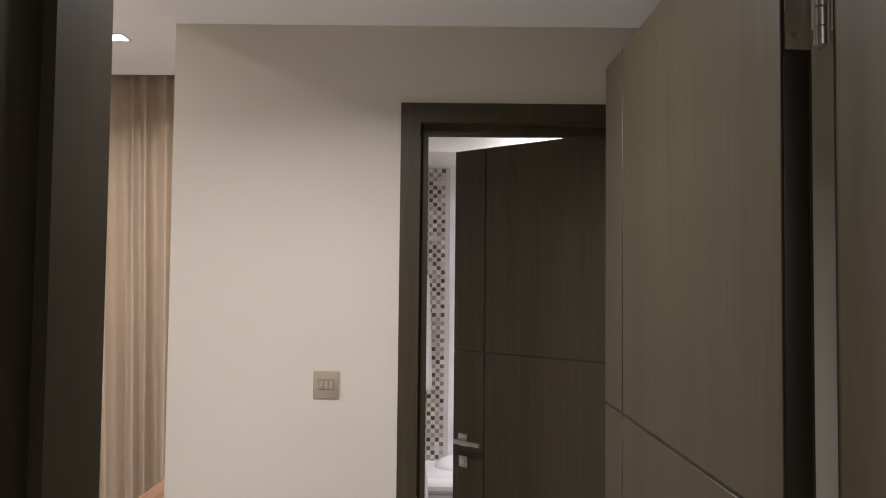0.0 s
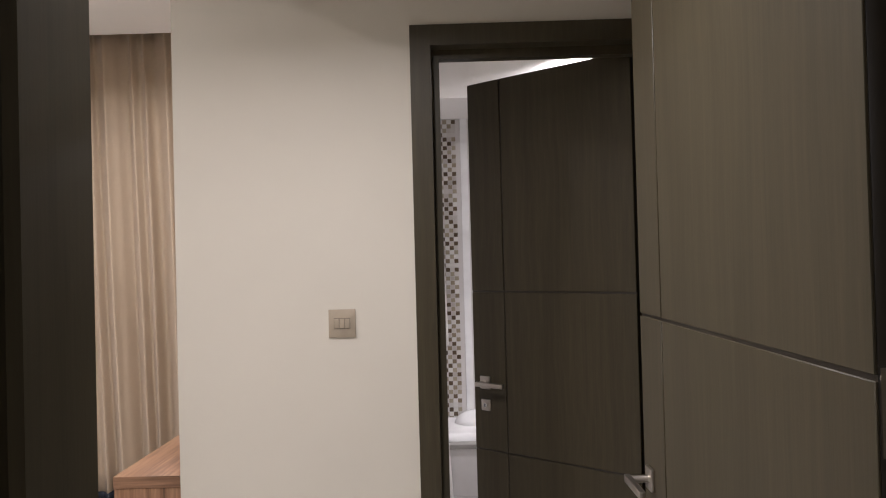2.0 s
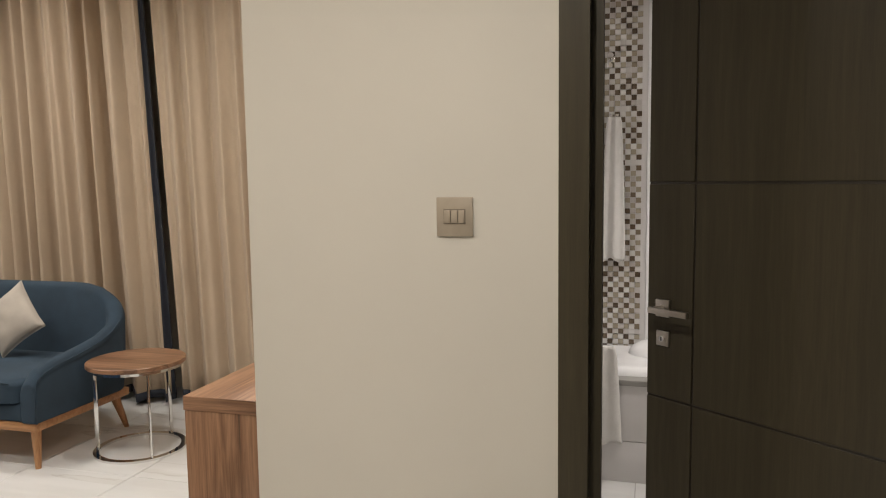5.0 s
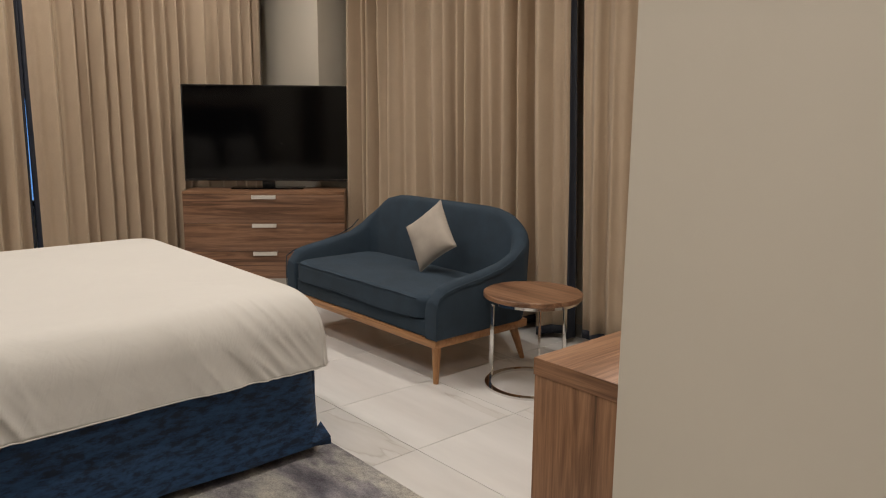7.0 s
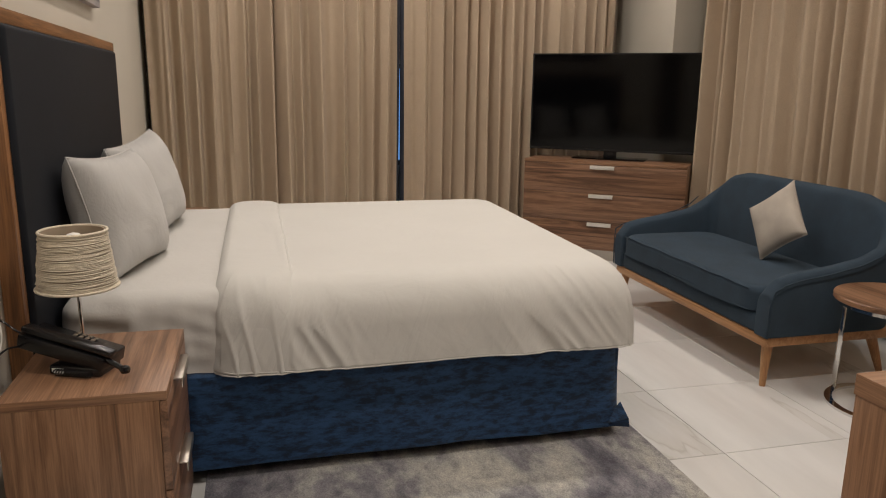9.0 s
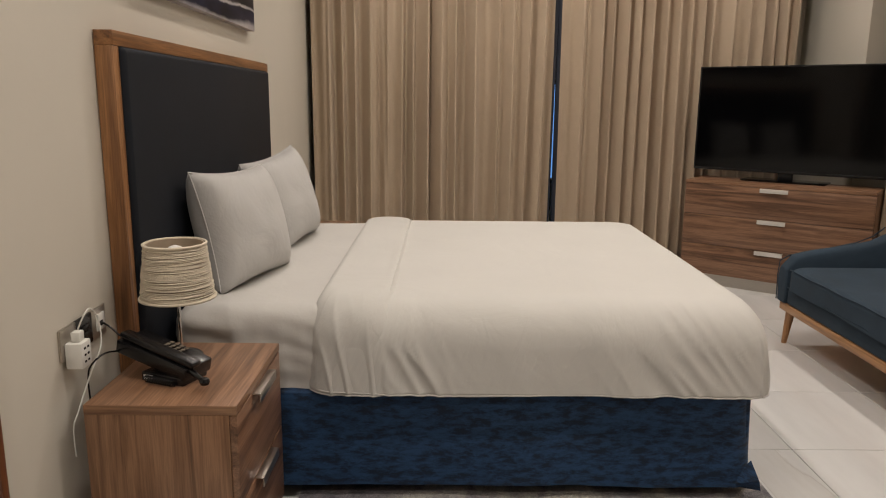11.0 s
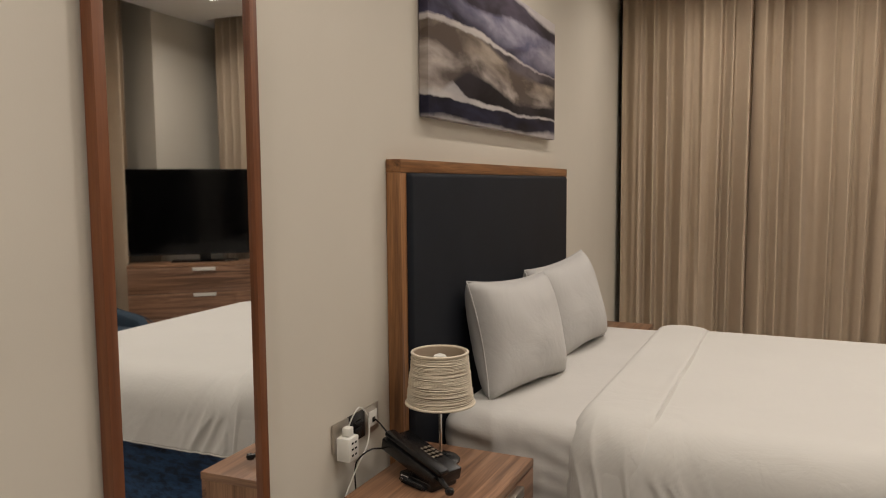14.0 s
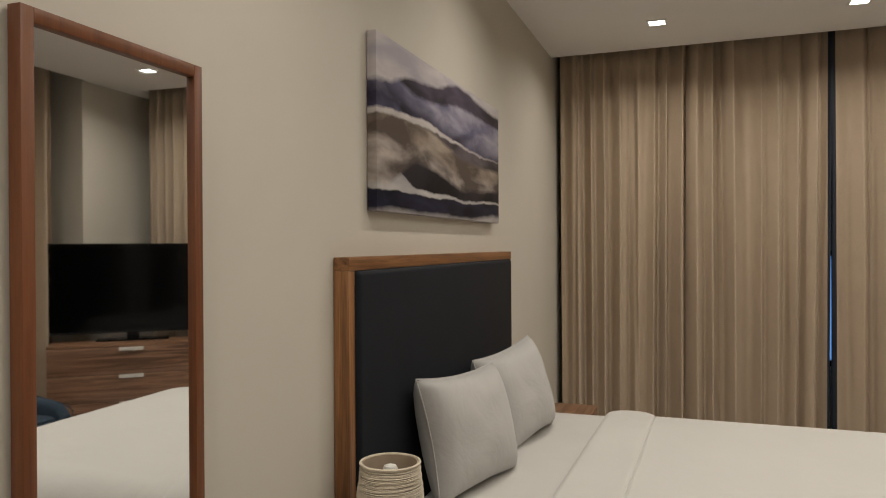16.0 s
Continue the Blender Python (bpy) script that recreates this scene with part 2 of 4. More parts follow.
def painting_mat():
    """Washes laid over one another from the bottom up, each above its own wandering edge."""
    m, n, l, b = material("abstract_wash_painting", 0.6)
    b.inputs["Specular IOR Level"].default_value = 0.15
    tc, sp = n.new("ShaderNodeTexCoord"), n.new("ShaderNodeSeparateXYZ")
    l.new(tc.outputs["Object"], sp.inputs["Vector"])

    def remap(sock, a, c, lo, hi):
        k = n.new("ShaderNodeMapRange")
        for name, v in (("From Min", a), ("From Max", c), ("To Min", lo), ("To Max", hi)):
            k.inputs[name].default_value = v
        l.new(sock, k.inputs["Value"])
        return k.outputs["Result"]

    def add(a, c, op="ADD"):
        k = n.new("ShaderNodeMath")
        k.operation = op
        for sock, v in zip(k.inputs, (a, c)):
            if isinstance(v, (int, float)):
                sock.default_value = v
            else:
                l.new(v, sock)
        return k.outputs["Value"]

    u = remap(sp.outputs["X"], 0.817, -0.817, 0, 1)
    v = remap(sp.outputs["Z"], -0.311, 0.311, 0, 1)
    warp = noise_tex(n, l, coords(n, l, (0.8, 1, 2.2)), 2.4, 3, 0.5, 0.3)
    ragged = noise_tex(n, l, coords(n, l, (1.0, 1, 2.0)), 14.0, 4, 0.6)
    v = add(v, add(add(add(warp, -0.5), 0.10, "MULTIPLY"), add(add(ragged, -0.5), 0.035, "MULTIPLY")))
    wash = noise_tex(n, l, coords(n, l, (0.8, 1, 2.4), (0, radians(-15), 0)), 3.6, 4, 0.5, 0.4)

    def tone(a, c):
        return ramp(n, l, wash, [(0.36, a), (0.62, c)])

    col = tone((0.50, 0.47, 0.46), (0.40, 0.37, 0.38))
    # upper edges from near end to far end, softness, and the two tones above
    for heights, soft, a, c in (
            ((0.00, 0.00, 0.02, 0.05), 0.02, (0.008, 0.007, 0.011), (0.028, 0.028, 0.055)),
            ((0.125, 0.115, 0.135, 0.15), 0.006, (0.55, 0.52, 0.50), (0.36, 0.34, 0.35)),
            ((0.32, 0.155, 0.155, 0.17), 0.008, (0.010, 0.008, 0.009), (0.03, 0.025, 0.03)),
            ((0.16, 0.33, 0.235, 0.26), 0.02, (0.48, 0.42, 0.38), (0.10, 0.08, 0.07)),
            ((0.45, 0.42, 0.33, 0.34), 0.05, (0.36, 0.30, 0.24), (0.10, 0.075, 0.06)),
            ((0.62, 0.57, 0.45, 0.44), 0.02, (0.03, 0.025, 0.028), (0.12, 0.10, 0.11)),
            ((0.565, 0.565, 0.53, 0.525), 0.008, (0.58, 0.54, 0.51), (0.42, 0.38, 0.37)),
            ((0.60, 0.61, 0.545, 0.53), 0.008, (0.016, 0.012, 0.02), (0.08, 0.075, 0.13)),
            ((0.73, 0.67, 0.60, 0.58), 0.06, (0.11, 0.105, 0.17), (0.34, 0.32, 0.38)),
            ((0.80, 0.74, 0.83, 0.82), 0.015, (0.018, 0.012, 0.018), (0.07, 0.055, 0.085)),
            ((0.74, 0.84, 0.97, 0.92), 0.015, (0.52, 0.48, 0.47), (0.36, 0.33, 0.36))):
        r = n.new("ShaderNodeValToRGB")
        e = r.color_ramp.elements
        r.color_ramp.interpolation = "EASE"
        e.new(0.33), e.new(0.66)
        for el, p, h in zip(e, (0.04, 0.24, 0.62, 0.96), heights):
            el.position, el.color = p, (h, h, h, 1)
        l.new(u, r.inputs["Fac"])
        k = add(v, r.outputs["Color"], "SUBTRACT")
        mask = remap(k, -soft, soft, 0, 1)
        col = mixc(n, l, mask, col, tone(a, c))
    l.new(col, b.inputs["Base Color"])
    return m


PAINTING = painting_mat()
MIRROR_GLASS = plain("mirror_silver", (0.86, 0.87, 0.87), 0.02, 1.0, 0.0)


def window_glass():
    m, n, l, b = material("window_glass", 0.02)
    b.inputs["Base Color"].default_value, b.inputs["Transmission Weight"].default_value = (0.9, 0.95, 1, 1), 1.0
    return m


GLASS = window_glass()


def random_shade(name, stops, rough=0.25):
    m, n, l, b = material(name, rough)
    g = n.new("ShaderNodeNewGeometry")
    l.new(ramp(n, l, g.outputs["Random Per Island"], stops), b.inputs["Base Color"])
    return m


MOSAIC = random_shade("glass_mosaic", [(0.0, (0.08, 0.055, 0.035)), (0.45, (0.14, 0.105, 0.07)), (0.55, (0.28, 0.235, 0.17)), (1.0, (0.38, 0.34, 0.26))], 0.2)
MOSAIC_LIGHT = random_shade("pale_mosaic", [(0.0, (0.46, 0.42, 0.40)), (0.6, (0.62, 0.60, 0.58)), (1.0, (0.7, 0.69, 0.67))], 0.2)
BATH_TILE = plain("pale_wall_tile", (0.62, 0.60, 0.59), 0.25, var=0.03)
TOWEL = plain("white_towelling", (0.72, 0.70, 0.67), 0.95, var=0.04, scale=20, bumps=0.9, bscale=220, bdist=0.006)
# inner drum coloured darker than the twine, so its gaps look shaded
LINING = plain("darkened_drum_lining", (0.42, 0.34, 0.25), 0.9)
TWINE = cloth("natural_twine", (0.66, 0.585, 0.46), 0.9, 500, 0.15, 0.1)


# mesh helpers
def add_box(bm, x0, x1, y0, y1, z0, z1, bevel=0.0, segs=2):
    n0 = len(bm.verts)
    r = bmesh.ops.create_cube(bm, size=1)
    for v in r["verts"]:
        v.co = ((x0 + x1) / 2 + v.co.x * (x1 - x0), (y0 + y1) / 2 + v.co.y * (y1 - y0), (z0 + z1) / 2 + v.co.z * (z1 - z0))
    if bevel:
        edges = {e for v in r["verts"] for e in v.link_edges}
        bmesh.ops.bevel(bm, geom=list(edges), offset=bevel, segments=segs, affect="EDGES", profile=0.5)
    return bm


def box(x0, x1, y0, y1, z0, z1, bevel=0.0, segs=2):
    return add_box(bmesh.new(), x0, x1, y0, y1, z0, z1, bevel, segs)


def add_rod(bm, a, b, r, r2=None, segs=20, caps=True):
    a, b = Vector(a), Vector(b)
    d = b - a
    q = d.to_track_quat("Z", "Y").to_matrix().to_4x4()
    bmesh.ops.create_cone(bm, cap_ends=caps, segments=segs, radius1=r, radius2=r if r2 is None else r2, depth=d.length,
                          matrix=Matrix.Translation((a + b) / 2) @ q)
    return bm


def rod(a, b, r, r2=None, segs=20):
    return add_rod(bmesh.new(), a, b, r, r2, segs)


def lathe(profile, centre=(0, 0, 0), segs=40, closed=False):
    """Turned shape from (radius, height) pairs."""
    bm = bmesh.new()
    rings = []
    for r, z in profile:
        rings.append([bm.verts.new((centre[0] + r * math.cos(2 * math.pi * k / segs), centre[1] + r * math.sin(2 * math.pi * k / segs), centre[2] + z)) for k in range(segs)])
    pairs = list(zip(rings, rings[1:]))
    if closed:
        pairs.append((rings[-1], rings[0]))
    for a, b in pairs:
        for k in range(segs):
            bm.faces.new((a[k], a[(k + 1) % segs], b[(k + 1) % segs], b[k]))
    if not closed:
        for ring in (rings[0], rings[-1]):
            bm.faces.new(ring)
    bmesh.ops.recalc_face_normals(bm, faces=bm.faces)
    return bm


def sweep(points, radius, segs=8, closed=False, flat=1.0):
    """A tube through the points."""
    bm = bmesh.new()
    pts = [Vector(p) for p in points]
    n = len(pts)
    rings = []
    up = Vector((0, 0, 1))
    for k, p in enumerate(pts):
        d = (pts[(k + 1) % n] - pts[k - 1]) if closed else (pts[min(k + 1, n - 1)] - pts[max(k - 1, 0)])
        d.normalize()
        s = d.cross(up if abs(d.z) < 0.95 else Vector((1, 0, 0))).normalized()
        u = s.cross(d)
        rings.append([bm.verts.new(p + (s * math.cos(a) + u * math.sin(a) * flat) * radius) for a in (2 * math.pi * j / segs for j in range(segs))])
    for k in range(n if closed else n - 1):
        a, b = rings[k], rings[(k + 1) % n]
        for j in range(segs):
            bm.faces.new((a[j], a[(j + 1) % segs], b[(j + 1) % segs], b[j]))
    if not closed:
        bm.faces.new(rings[0]), bm.faces.new(rings[-1])
    bmesh.ops.recalc_face_normals(bm, faces=bm.faces)
    return bm


def mesh_ob(name, bm, mat, smooth=None):
    data = bpy.data.meshes.new(name)
    bm.to_mesh(data)
    bm.free()
    data.materials.append(mat)
    if smooth:
        data.shade_smooth()
        if smooth < 180:
            data.set_sharp_from_angle(angle=radians(smooth))
    return new(name, data)


def part(name, bm, mat, parent, label="", smooth=40):
    ob = mesh_ob(name, bm, mat, smooth)
    ob.parent = parent
    return tagged(ob, label)


def thing(name, label, category, group="", at=(0, 0, 0), turn=0):
    ob = new(name)
    ob.location = at
    ob.rotation_euler = (0, 0, radians(turn))
    return tagged(ob, label, category, group)


def single(name, bm, mat, label, category, group="", smooth=40, at=(0, 0, 0), turn=0):
    ob = mesh_ob(name, bm, mat, smooth)
    ob.location, ob.rotation_euler = at, (0, 0, radians(turn))
    return tagged(ob, label, category, group)


def structure(name, bm, mat, label="", smooth=None):
    return tagged(mesh_ob(name, bm, mat, smooth), label, "", "", "structure")


def join_boxes(*boxes):
    bm = bmesh.new()
    for b in boxes:
        add_box(bm, *b)
    return bm


# the shell of the rooms
WX, NY = -6.45, 5.25
SW_Y = 2.55
CORNER_X = -0.856
structure("floor", box(WX - 0.2, 2.6, -2.6, 6.2, -0.2, -0.006), GROUT, "pale grey grout bed under the marble floor tiles")
BED_WALL_TURN = 1.3


def bed_wall(x):
    """Where the face of the wall behind the bed stands; it runs slightly askew."""
    return 0.705 + math.tan(radians(BED_WALL_TURN)) * (x + 6.1)


ws = structure("wall_south", box(-5.73, 0, -0.2, 0, 0, 3.4), WALL, "smooth beige painted wall behind the bed")
ws.location, ws.rotation_euler = (-0.9, bed_wall(-0.9), 0), (0, 0, radians(BED_WALL_TURN))
structure("wall_entry", join_boxes((-0.9, -0.388, 0.55, 0.82, 0, 3.4), (0.704, 2.4, 0.55, 0.82, 0, 3.4), (-0.388, 0.704, 0.55, 0.82, 2.398, 3.4)), WALL,
          "beige painted wall around the bedroom doorway")
structure("wall_west", join_boxes((WX - 0.2, WX, 0.51, 2.3, 0, 3.4), (WX - 0.2, WX, 3.3, 5.6, 0, 3.4), (WX - 0.2, WX, 2.3, 3.3, 0, 0.66), (WX - 0.2, WX, 2.3, 3.3, 1.53, 3.4)),
          WALL, "painted window wall behind the curtains")
structure("wall_north", box(-6.6, 0.0, NY, NY + 0.2, 0, 3.4), WALL, "painted wall behind the beige curtains")
structure("wall_column", box(WX, -5.47, 4.74, NY, 0, 3.34), WALL, "beige painted column in the corner of the room")
structure("wall_switch", join_boxes((CORNER_X, -0.04 + 0.02, SW_Y, SW_Y + 0.13, 0, 3.4), (0.80, 2.4, SW_Y, SW_Y + 0.13, 0, 3.4), (-0.02, 0.80, SW_Y, SW_Y + 0.13, 2.33, 3.4)),
          WALL, "beige painted wall with the light switch beside the bathroom door")
structure("wall_desk", box(CORNER_X, CORNER_X + 0.13, SW_Y + 0.13, NY, 0, 3.4), WALL, "beige painted wall behind the wooden desk")
structure("wall_corridor", join_boxes((-1.9, -1.7, -2.6, 0.55, 0, 2.9), (2.4, 2.6, -2.6, 5.6, 0, 3.4), (-1.9, 2.6, -2.6, -2.4, 0, 2.9)), WALL, "plain painted corridor wall")
structure("ceiling", join_boxes((-5.98, CORNER_X, 0.51, 4.70, CEIL, CEIL + 0.06), (-5.98, -5.474, 4.70, 4.736, CEIL, CEIL + 0.06), (-6.44, -5.98, 4.55, 4.736, CEIL, CEIL + 0.06),
                                (-6.7, 0.0, 0.4, 5.6, 3.34, 3.44)), CEILING, "smooth white painted bedroom ceiling")
structure("ceiling_entry", box(CORNER_X + 0.004, 2.4, 0.82, SW_Y, SOFFIT, 3.38), CEILING, "lower white painted ceiling over the entrance")
structure("ceiling_corridor", box(-1.9, 2.6, -2.6, 0.55, 2.66, 2.8), CEILING, "white corridor ceiling")
structure("backdrop", box(-9.0, -8.9, -3, 9, -1, 6), DUSK, "deep blue dusk sky outside the window")

# bathroom shell
structure("wall_bathroom", join_boxes((-0.71, -0.6, SW_Y + 0.13, 4.92, 0, 3.3), (1.6, 1.7, SW_Y + 0.13, 4.92, 0, 3.3), (-0.71, 1.7, 4.92, 5.04, 0, 3.3)), BATH_TILE,
          "pale tiled bathroom wall")
structure("ceiling_bathroom", join_boxes((-0.6, 1.6, SW_Y + 0.13, 4.92, 2.74, 2.9), (-0.6, 1.6, 4.28, 4.92, 2.485, 2.74)), CEILING, "white bathroom ceiling with a dropped bulkhead")


# doors
def door_frame(name, x0, x1, y0, y1, top, w=0.07, side=-1, label=""):
    """Lining through the wall with a stop and a flat architrave on the side it is seen from."""
    fr = structure(name, join_boxes((x0 - w, x0, y0, y1, 0, top), (x1, x1 + w, y0, y1, 0, top), (x0 - w, x1 + w, y0, y1, top, top + w)), DOOR, label)
    return fr


door_frame("door_frame_bathroom", 0.03, 0.76, SW_Y - 0.014, SW_Y + 0.145, 2.288, 0.07, label="dark stained oak frame round the bathroom door")
structure("door_stop", join_boxes((0.03, 0.057, SW_Y + 0.05, SW_Y + 0.095, 0, 2.288), (0.745, 0.76, SW_Y + 0.05, SW_Y + 0.095, 0, 2.288), (0.057, 0.745, SW_Y + 0.05, SW_Y + 0.095, 2.256, 2.288)),
          DOOR, "dark door stop of the bathroom frame")
door_frame("door_frame_entrance", -0.300, 0.606, 0.532, 0.840, 2.30, 0.098, label="dark stained oak frame of the bedroom doorway")
structure("door_stop", join_boxes((-0.300, -0.285, 0.68, 0.74, 0, 2.30), (0.591, 0.606, 0.68, 0.74, 0, 2.30), (-0.285, 0.591, 0.68, 0.74, 2.285, 2.30)), DOOR,
          "dark door stop of the bedroom frame")


def door_leaf(name, length, height, hinge, angle, grooves, vgroove, label, swing=1, handle_z=1.04):
    """Leaf along local +x from the hinge, face towards local -y; grooves are real gaps between panels."""
    t = thing(name, label, "door", at=hinge, turn=angle)
    d = 0.042
    g = 0.0035
    part("core", box(0, length, 0.004, d - 0.004, 0.008, height, 0.001), DOOR_EDGE, t, "dark lacquered door edge")
    zs = [0.008, *grooves, height]
    xs = [0.0, length - vgroove, length]
    for face in (0, 1):
        y0, y1 = (0, 0.0042) if face == 0 else (d - 0.0042, d)
        for za, zb in zip(zs, zs[1:]):
            for xa, xb in zip(xs, xs[1:]):
                part("panel", box(xa + (g if xa else 0), xb - (g if xb < length else 0), y0, y1, za + (g if za > 0.1 else 0), zb - (g if zb < height else 0), 0.0012, 1), DOOR, t)
    for s in (-1, 1):
        y = 0.0 if s < 0 else d
        part("rosette", box(length - 0.085, length - 0.035, min(y, y + s * 0.009), max(y, y + s * 0.009), handle_z - 0.026, handle_z + 0.026, 0.002), NICKEL, t, "square brushed nickel rosette")
        lever = bmesh.new()
        add_rod(lever, (length - 0.06, y + s * 0.009, handle_z), (length - 0.06, y + s * 0.055, handle_z), 0.009)
        add_box(lever, length - 0.185, length - 0.048, *sorted((y + s * 0.048, y + s * 0.062)), handle_z - 0.009, handle_z + 0.009, 0.002)
        part("lever", lever, NICKEL, t, "flat brushed nickel lever")
        lock = part("escutcheon", box(length - 0.083, length - 0.037, min(y, y + s * 0.006), max(y, y + s * 0.006), handle_z - 0.115, handle_z - 0.069, 0.002), NICKEL, t, "square lock cover")
        part("cylinder", rod((length - 0.06, y + s * 0.006, handle_z - 0.092), (length - 0.06, y + s * 0.012, handle_z - 0.092), 0.009), CHROME, lock)
        part("keyhole", box(length - 0.0615, length - 0.0585, min(y + s * 0.012, y + s * 0.013), max(y + s * 0.012, y + s * 0.013), handle_z - 0.098, handle_z - 0.086), BLACK, lock)
    return t


GRV = (0.776, 1.425)
LBL = "open dark stained oak door with grooved panels"
ENT_AT, ENT_TURN = (0.5526 + 0.042, 0.871, 0), math.degrees(math.atan2(0.966, -0.0156))
ent = door_leaf("door_entrance", 0.966, 2.285, ENT_AT, ENT_TURN, (0.768, 1.418), 0.17, LBL + " at the entrance")
bath = door_leaf("door_bathroom", 0.735, 2.284, (0.163 + 0.735 * 0.7727 + 0.027, 3.128 - 0.735 * 0.638 + 0.032, 0), math.degrees(math.atan2(0.638, -0.7727)), GRV, 0.163, LBL + " of the bathroom", handle_z=1.052)


# curtains
def curtain(name, a, b, z0, z1, depth, pitch, seed, label, lean_a=0.0, lean_b=0.0, edge=None, hem=True, tuck=1.0):
    """A pleated drape from a to b (plan points); lean shifts an end along the rail line between top and floor."""
    rnd = random.Random(seed)
    a, b = Vector(a), Vector(b)
    d = (b - a)
    length = d.length
    u = d.normalized()
    nrm = Vector((-u.y, u.x))
    # irregular pleats: cumulative phase, uneven depth, and a few deep tucks
    cols = max(40, int(length / 0.007))
    phase, ph = [], rnd.uniform(0, 6)
    count = int(length / pitch) * 2 + 6
    knots = [rnd.choice((0.6, 0.8, 1.0, 1.3, 1.7)) for _ in range(count)]
    amps = [rnd.choice((0.5, 0.75, 0.95, 1.15, 1.35)) for _ in range(count)]
    tucks, s = [], rnd.uniform(0.1, 0.3)
    while s < length - 0.08:
        tucks.append((s, rnd.uniform(0.7, 1.2), rnd.uniform(0.009, 0.016), rnd.uniform(-0.04, 0.04)))
        s += rnd.uniform(0.16, 0.55)
    for i in range(cols + 1):
        s = i / cols * length
        k = s / (pitch * 0.5)
        j = int(k)
        fr = k - j
        fr = fr * fr * (3 - 2 * fr)
        w = knots[j] * (1 - fr) + knots[j + 1] * fr
        ph += 2 * math.pi / pitch * (length / cols) * w
        phase.append((ph, amps[j] * (1 - fr) + amps[j + 1] * fr))
    rows = 16
    t = thing(name, label, "curtain")
    bm = bmesh.new()
    grid = []
    for r in range(rows + 1):
        f = r / rows
        z = z1 + (z0 - z1) * f
        row = []
        for i in range(cols + 1):
            p, am = phase[i]
            s = i / cols
            sh = (lean_a * (1 - s) + lean_b * s) * f
            drift = 0.5 * math.sin(2.2 * f + p * 0.11 + seed)
            q = p + drift
            prof = 2.1 * math.sqrt(math.sin(q / 2) ** 2 + 0.012) - 1.05 + 0.22 * math.sin(q * 0.5 + 1.3) + 0.10 * math.sin(2 * q + 0.7)
            amp = depth * am * (0.72 + 0.38 * f) + 0.006 * noise.noise(Vector((s * length * 3, z * 1.3, seed)))
            fine = 0.005 * noise.noise(Vector((s * length * 22, z * 1.6, seed + 5)))
            for c_, d_, w_, l_ in tucks:
                e_ = (s * length - c_ - l_ * f) / w_
                if abs(e_) < 3:
                    fine += 0.034 * tuck * d_ * math.exp(-e_ * e_)
            pt = a + u * (s * length + sh + 0.25 * depth * math.cos(q) * am) + nrm * (prof * amp + fine)
            row.append(Vector((pt.x, pt.y, z + (0.006 * math.sin(q) if r == rows else 0))))
        grid.append(row)

    def sheet(rows_, bmx, off):
        vs = [[bmx.verts.new(p + Vector((nrm.x, nrm.y, 0)) * off) for p in row] for row in rows_]
        for ra, rb in zip(vs, vs[1:]):
            for k in range(len(ra) - 1):
                bmx.faces.new((ra[k], ra[k + 1], rb[k + 1], rb[k]))
        return vs

    def slab(rows_, th=0.004):
        bmx = bmesh.new()
        f_, k_ = sheet(rows_, bmx, th / 2), sheet(rows_, bmx, -th / 2)
        for p, q in ((f_[0], k_[0]), (f_[-1], k_[-1]), ([r[0] for r in f_], [r[0] for r in k_]), ([r[-1] for r in f_], [r[-1] for r in k_])):
            for k in range(len(p) - 1):
                bmx.faces.new((p[k], p[k + 1], q[k + 1], q[k]))
        bmesh.ops.recalc_face_normals(bmx, faces=bmx.faces)
        return bmx

    part("drape", slab(grid), CURTAIN, t, smooth=180)
    if hem:
        bottom = [[p.lerp(q, 1 - 0.055 / abs((z1 - z0) / rows)) for p, q in zip(grid[-2], grid[-1])], grid[-1]]
        part("hem_band", slab([[p.copy() for p in r] for r in bottom], 0.011), NAVY, t, "navy band along the hem", 180)
    if edge is not None:
        w = max(2, int(edge[1] / (length / cols)))
        sl = slice(-w - 1, None) if edge[0] == "b" else slice(0, w + 1)
        part("edge_band", slab([[p.copy() for p in r[sl]] for r in grid], 0.012), NAVY, t, "dark navy band down the leading edge", 180)
    return t


LC = "long pleated beige drape with navy edging"
WCX = -6.12
curtain("curtain", (WCX, 0.745), (WCX, 2.663), 0.03, 3.22, 0.052, 0.125, 1, LC + " beside the bed", lean_b=-0.03, edge=("b", 0.02))
curtain("curtain", (WCX, 2.664), (WCX, 4.53), 0.03, 3.22, 0.052, 0.125, 2, LC + " behind the television", edge=("a", 0.03))
curtain("curtain", (-5.27, 4.86), (-2.93, 4.86), 0.03, 3.22, 0.060, 0.17, 3, LC + " behind the blue sofa", lean_b=0.13, tuck=0.7, edge=("b", 0.042))
curtain("curtain", (-2.90, 4.90), (-0.80, 4.88), 0.03, 3.22, 0.046, 0.15, 4, LC + " behind the desk", lean_a=0.13, tuck=0.5)

# window in the west wall
win = structure("window_1", join_boxes((WX - 0.12, WX - 0.04, 2.3, 3.3, 0.66, 0.70), (WX - 0.12, WX - 0.04, 2.3, 3.3, 1.49, 1.53), (WX - 0.12, WX - 0.04, 2.3, 2.34, 0.70, 1.49),
                                       (WX - 0.12, WX - 0.04, 3.26, 3.3, 0.70, 1.49), (WX - 0.12, WX - 0.04, 2.94, 2.98, 0.70, 1.49)), DOOR_EDGE, "dark window frame behind the curtains")
for ya, yb in ((2.34, 2.94), (2.98, 3.26)):
    p = part("pane", box(WX - 0.09, WX - 0.082, ya, yb, 0.70, 1.49), GLASS, win)
    p.visible_shadow = False


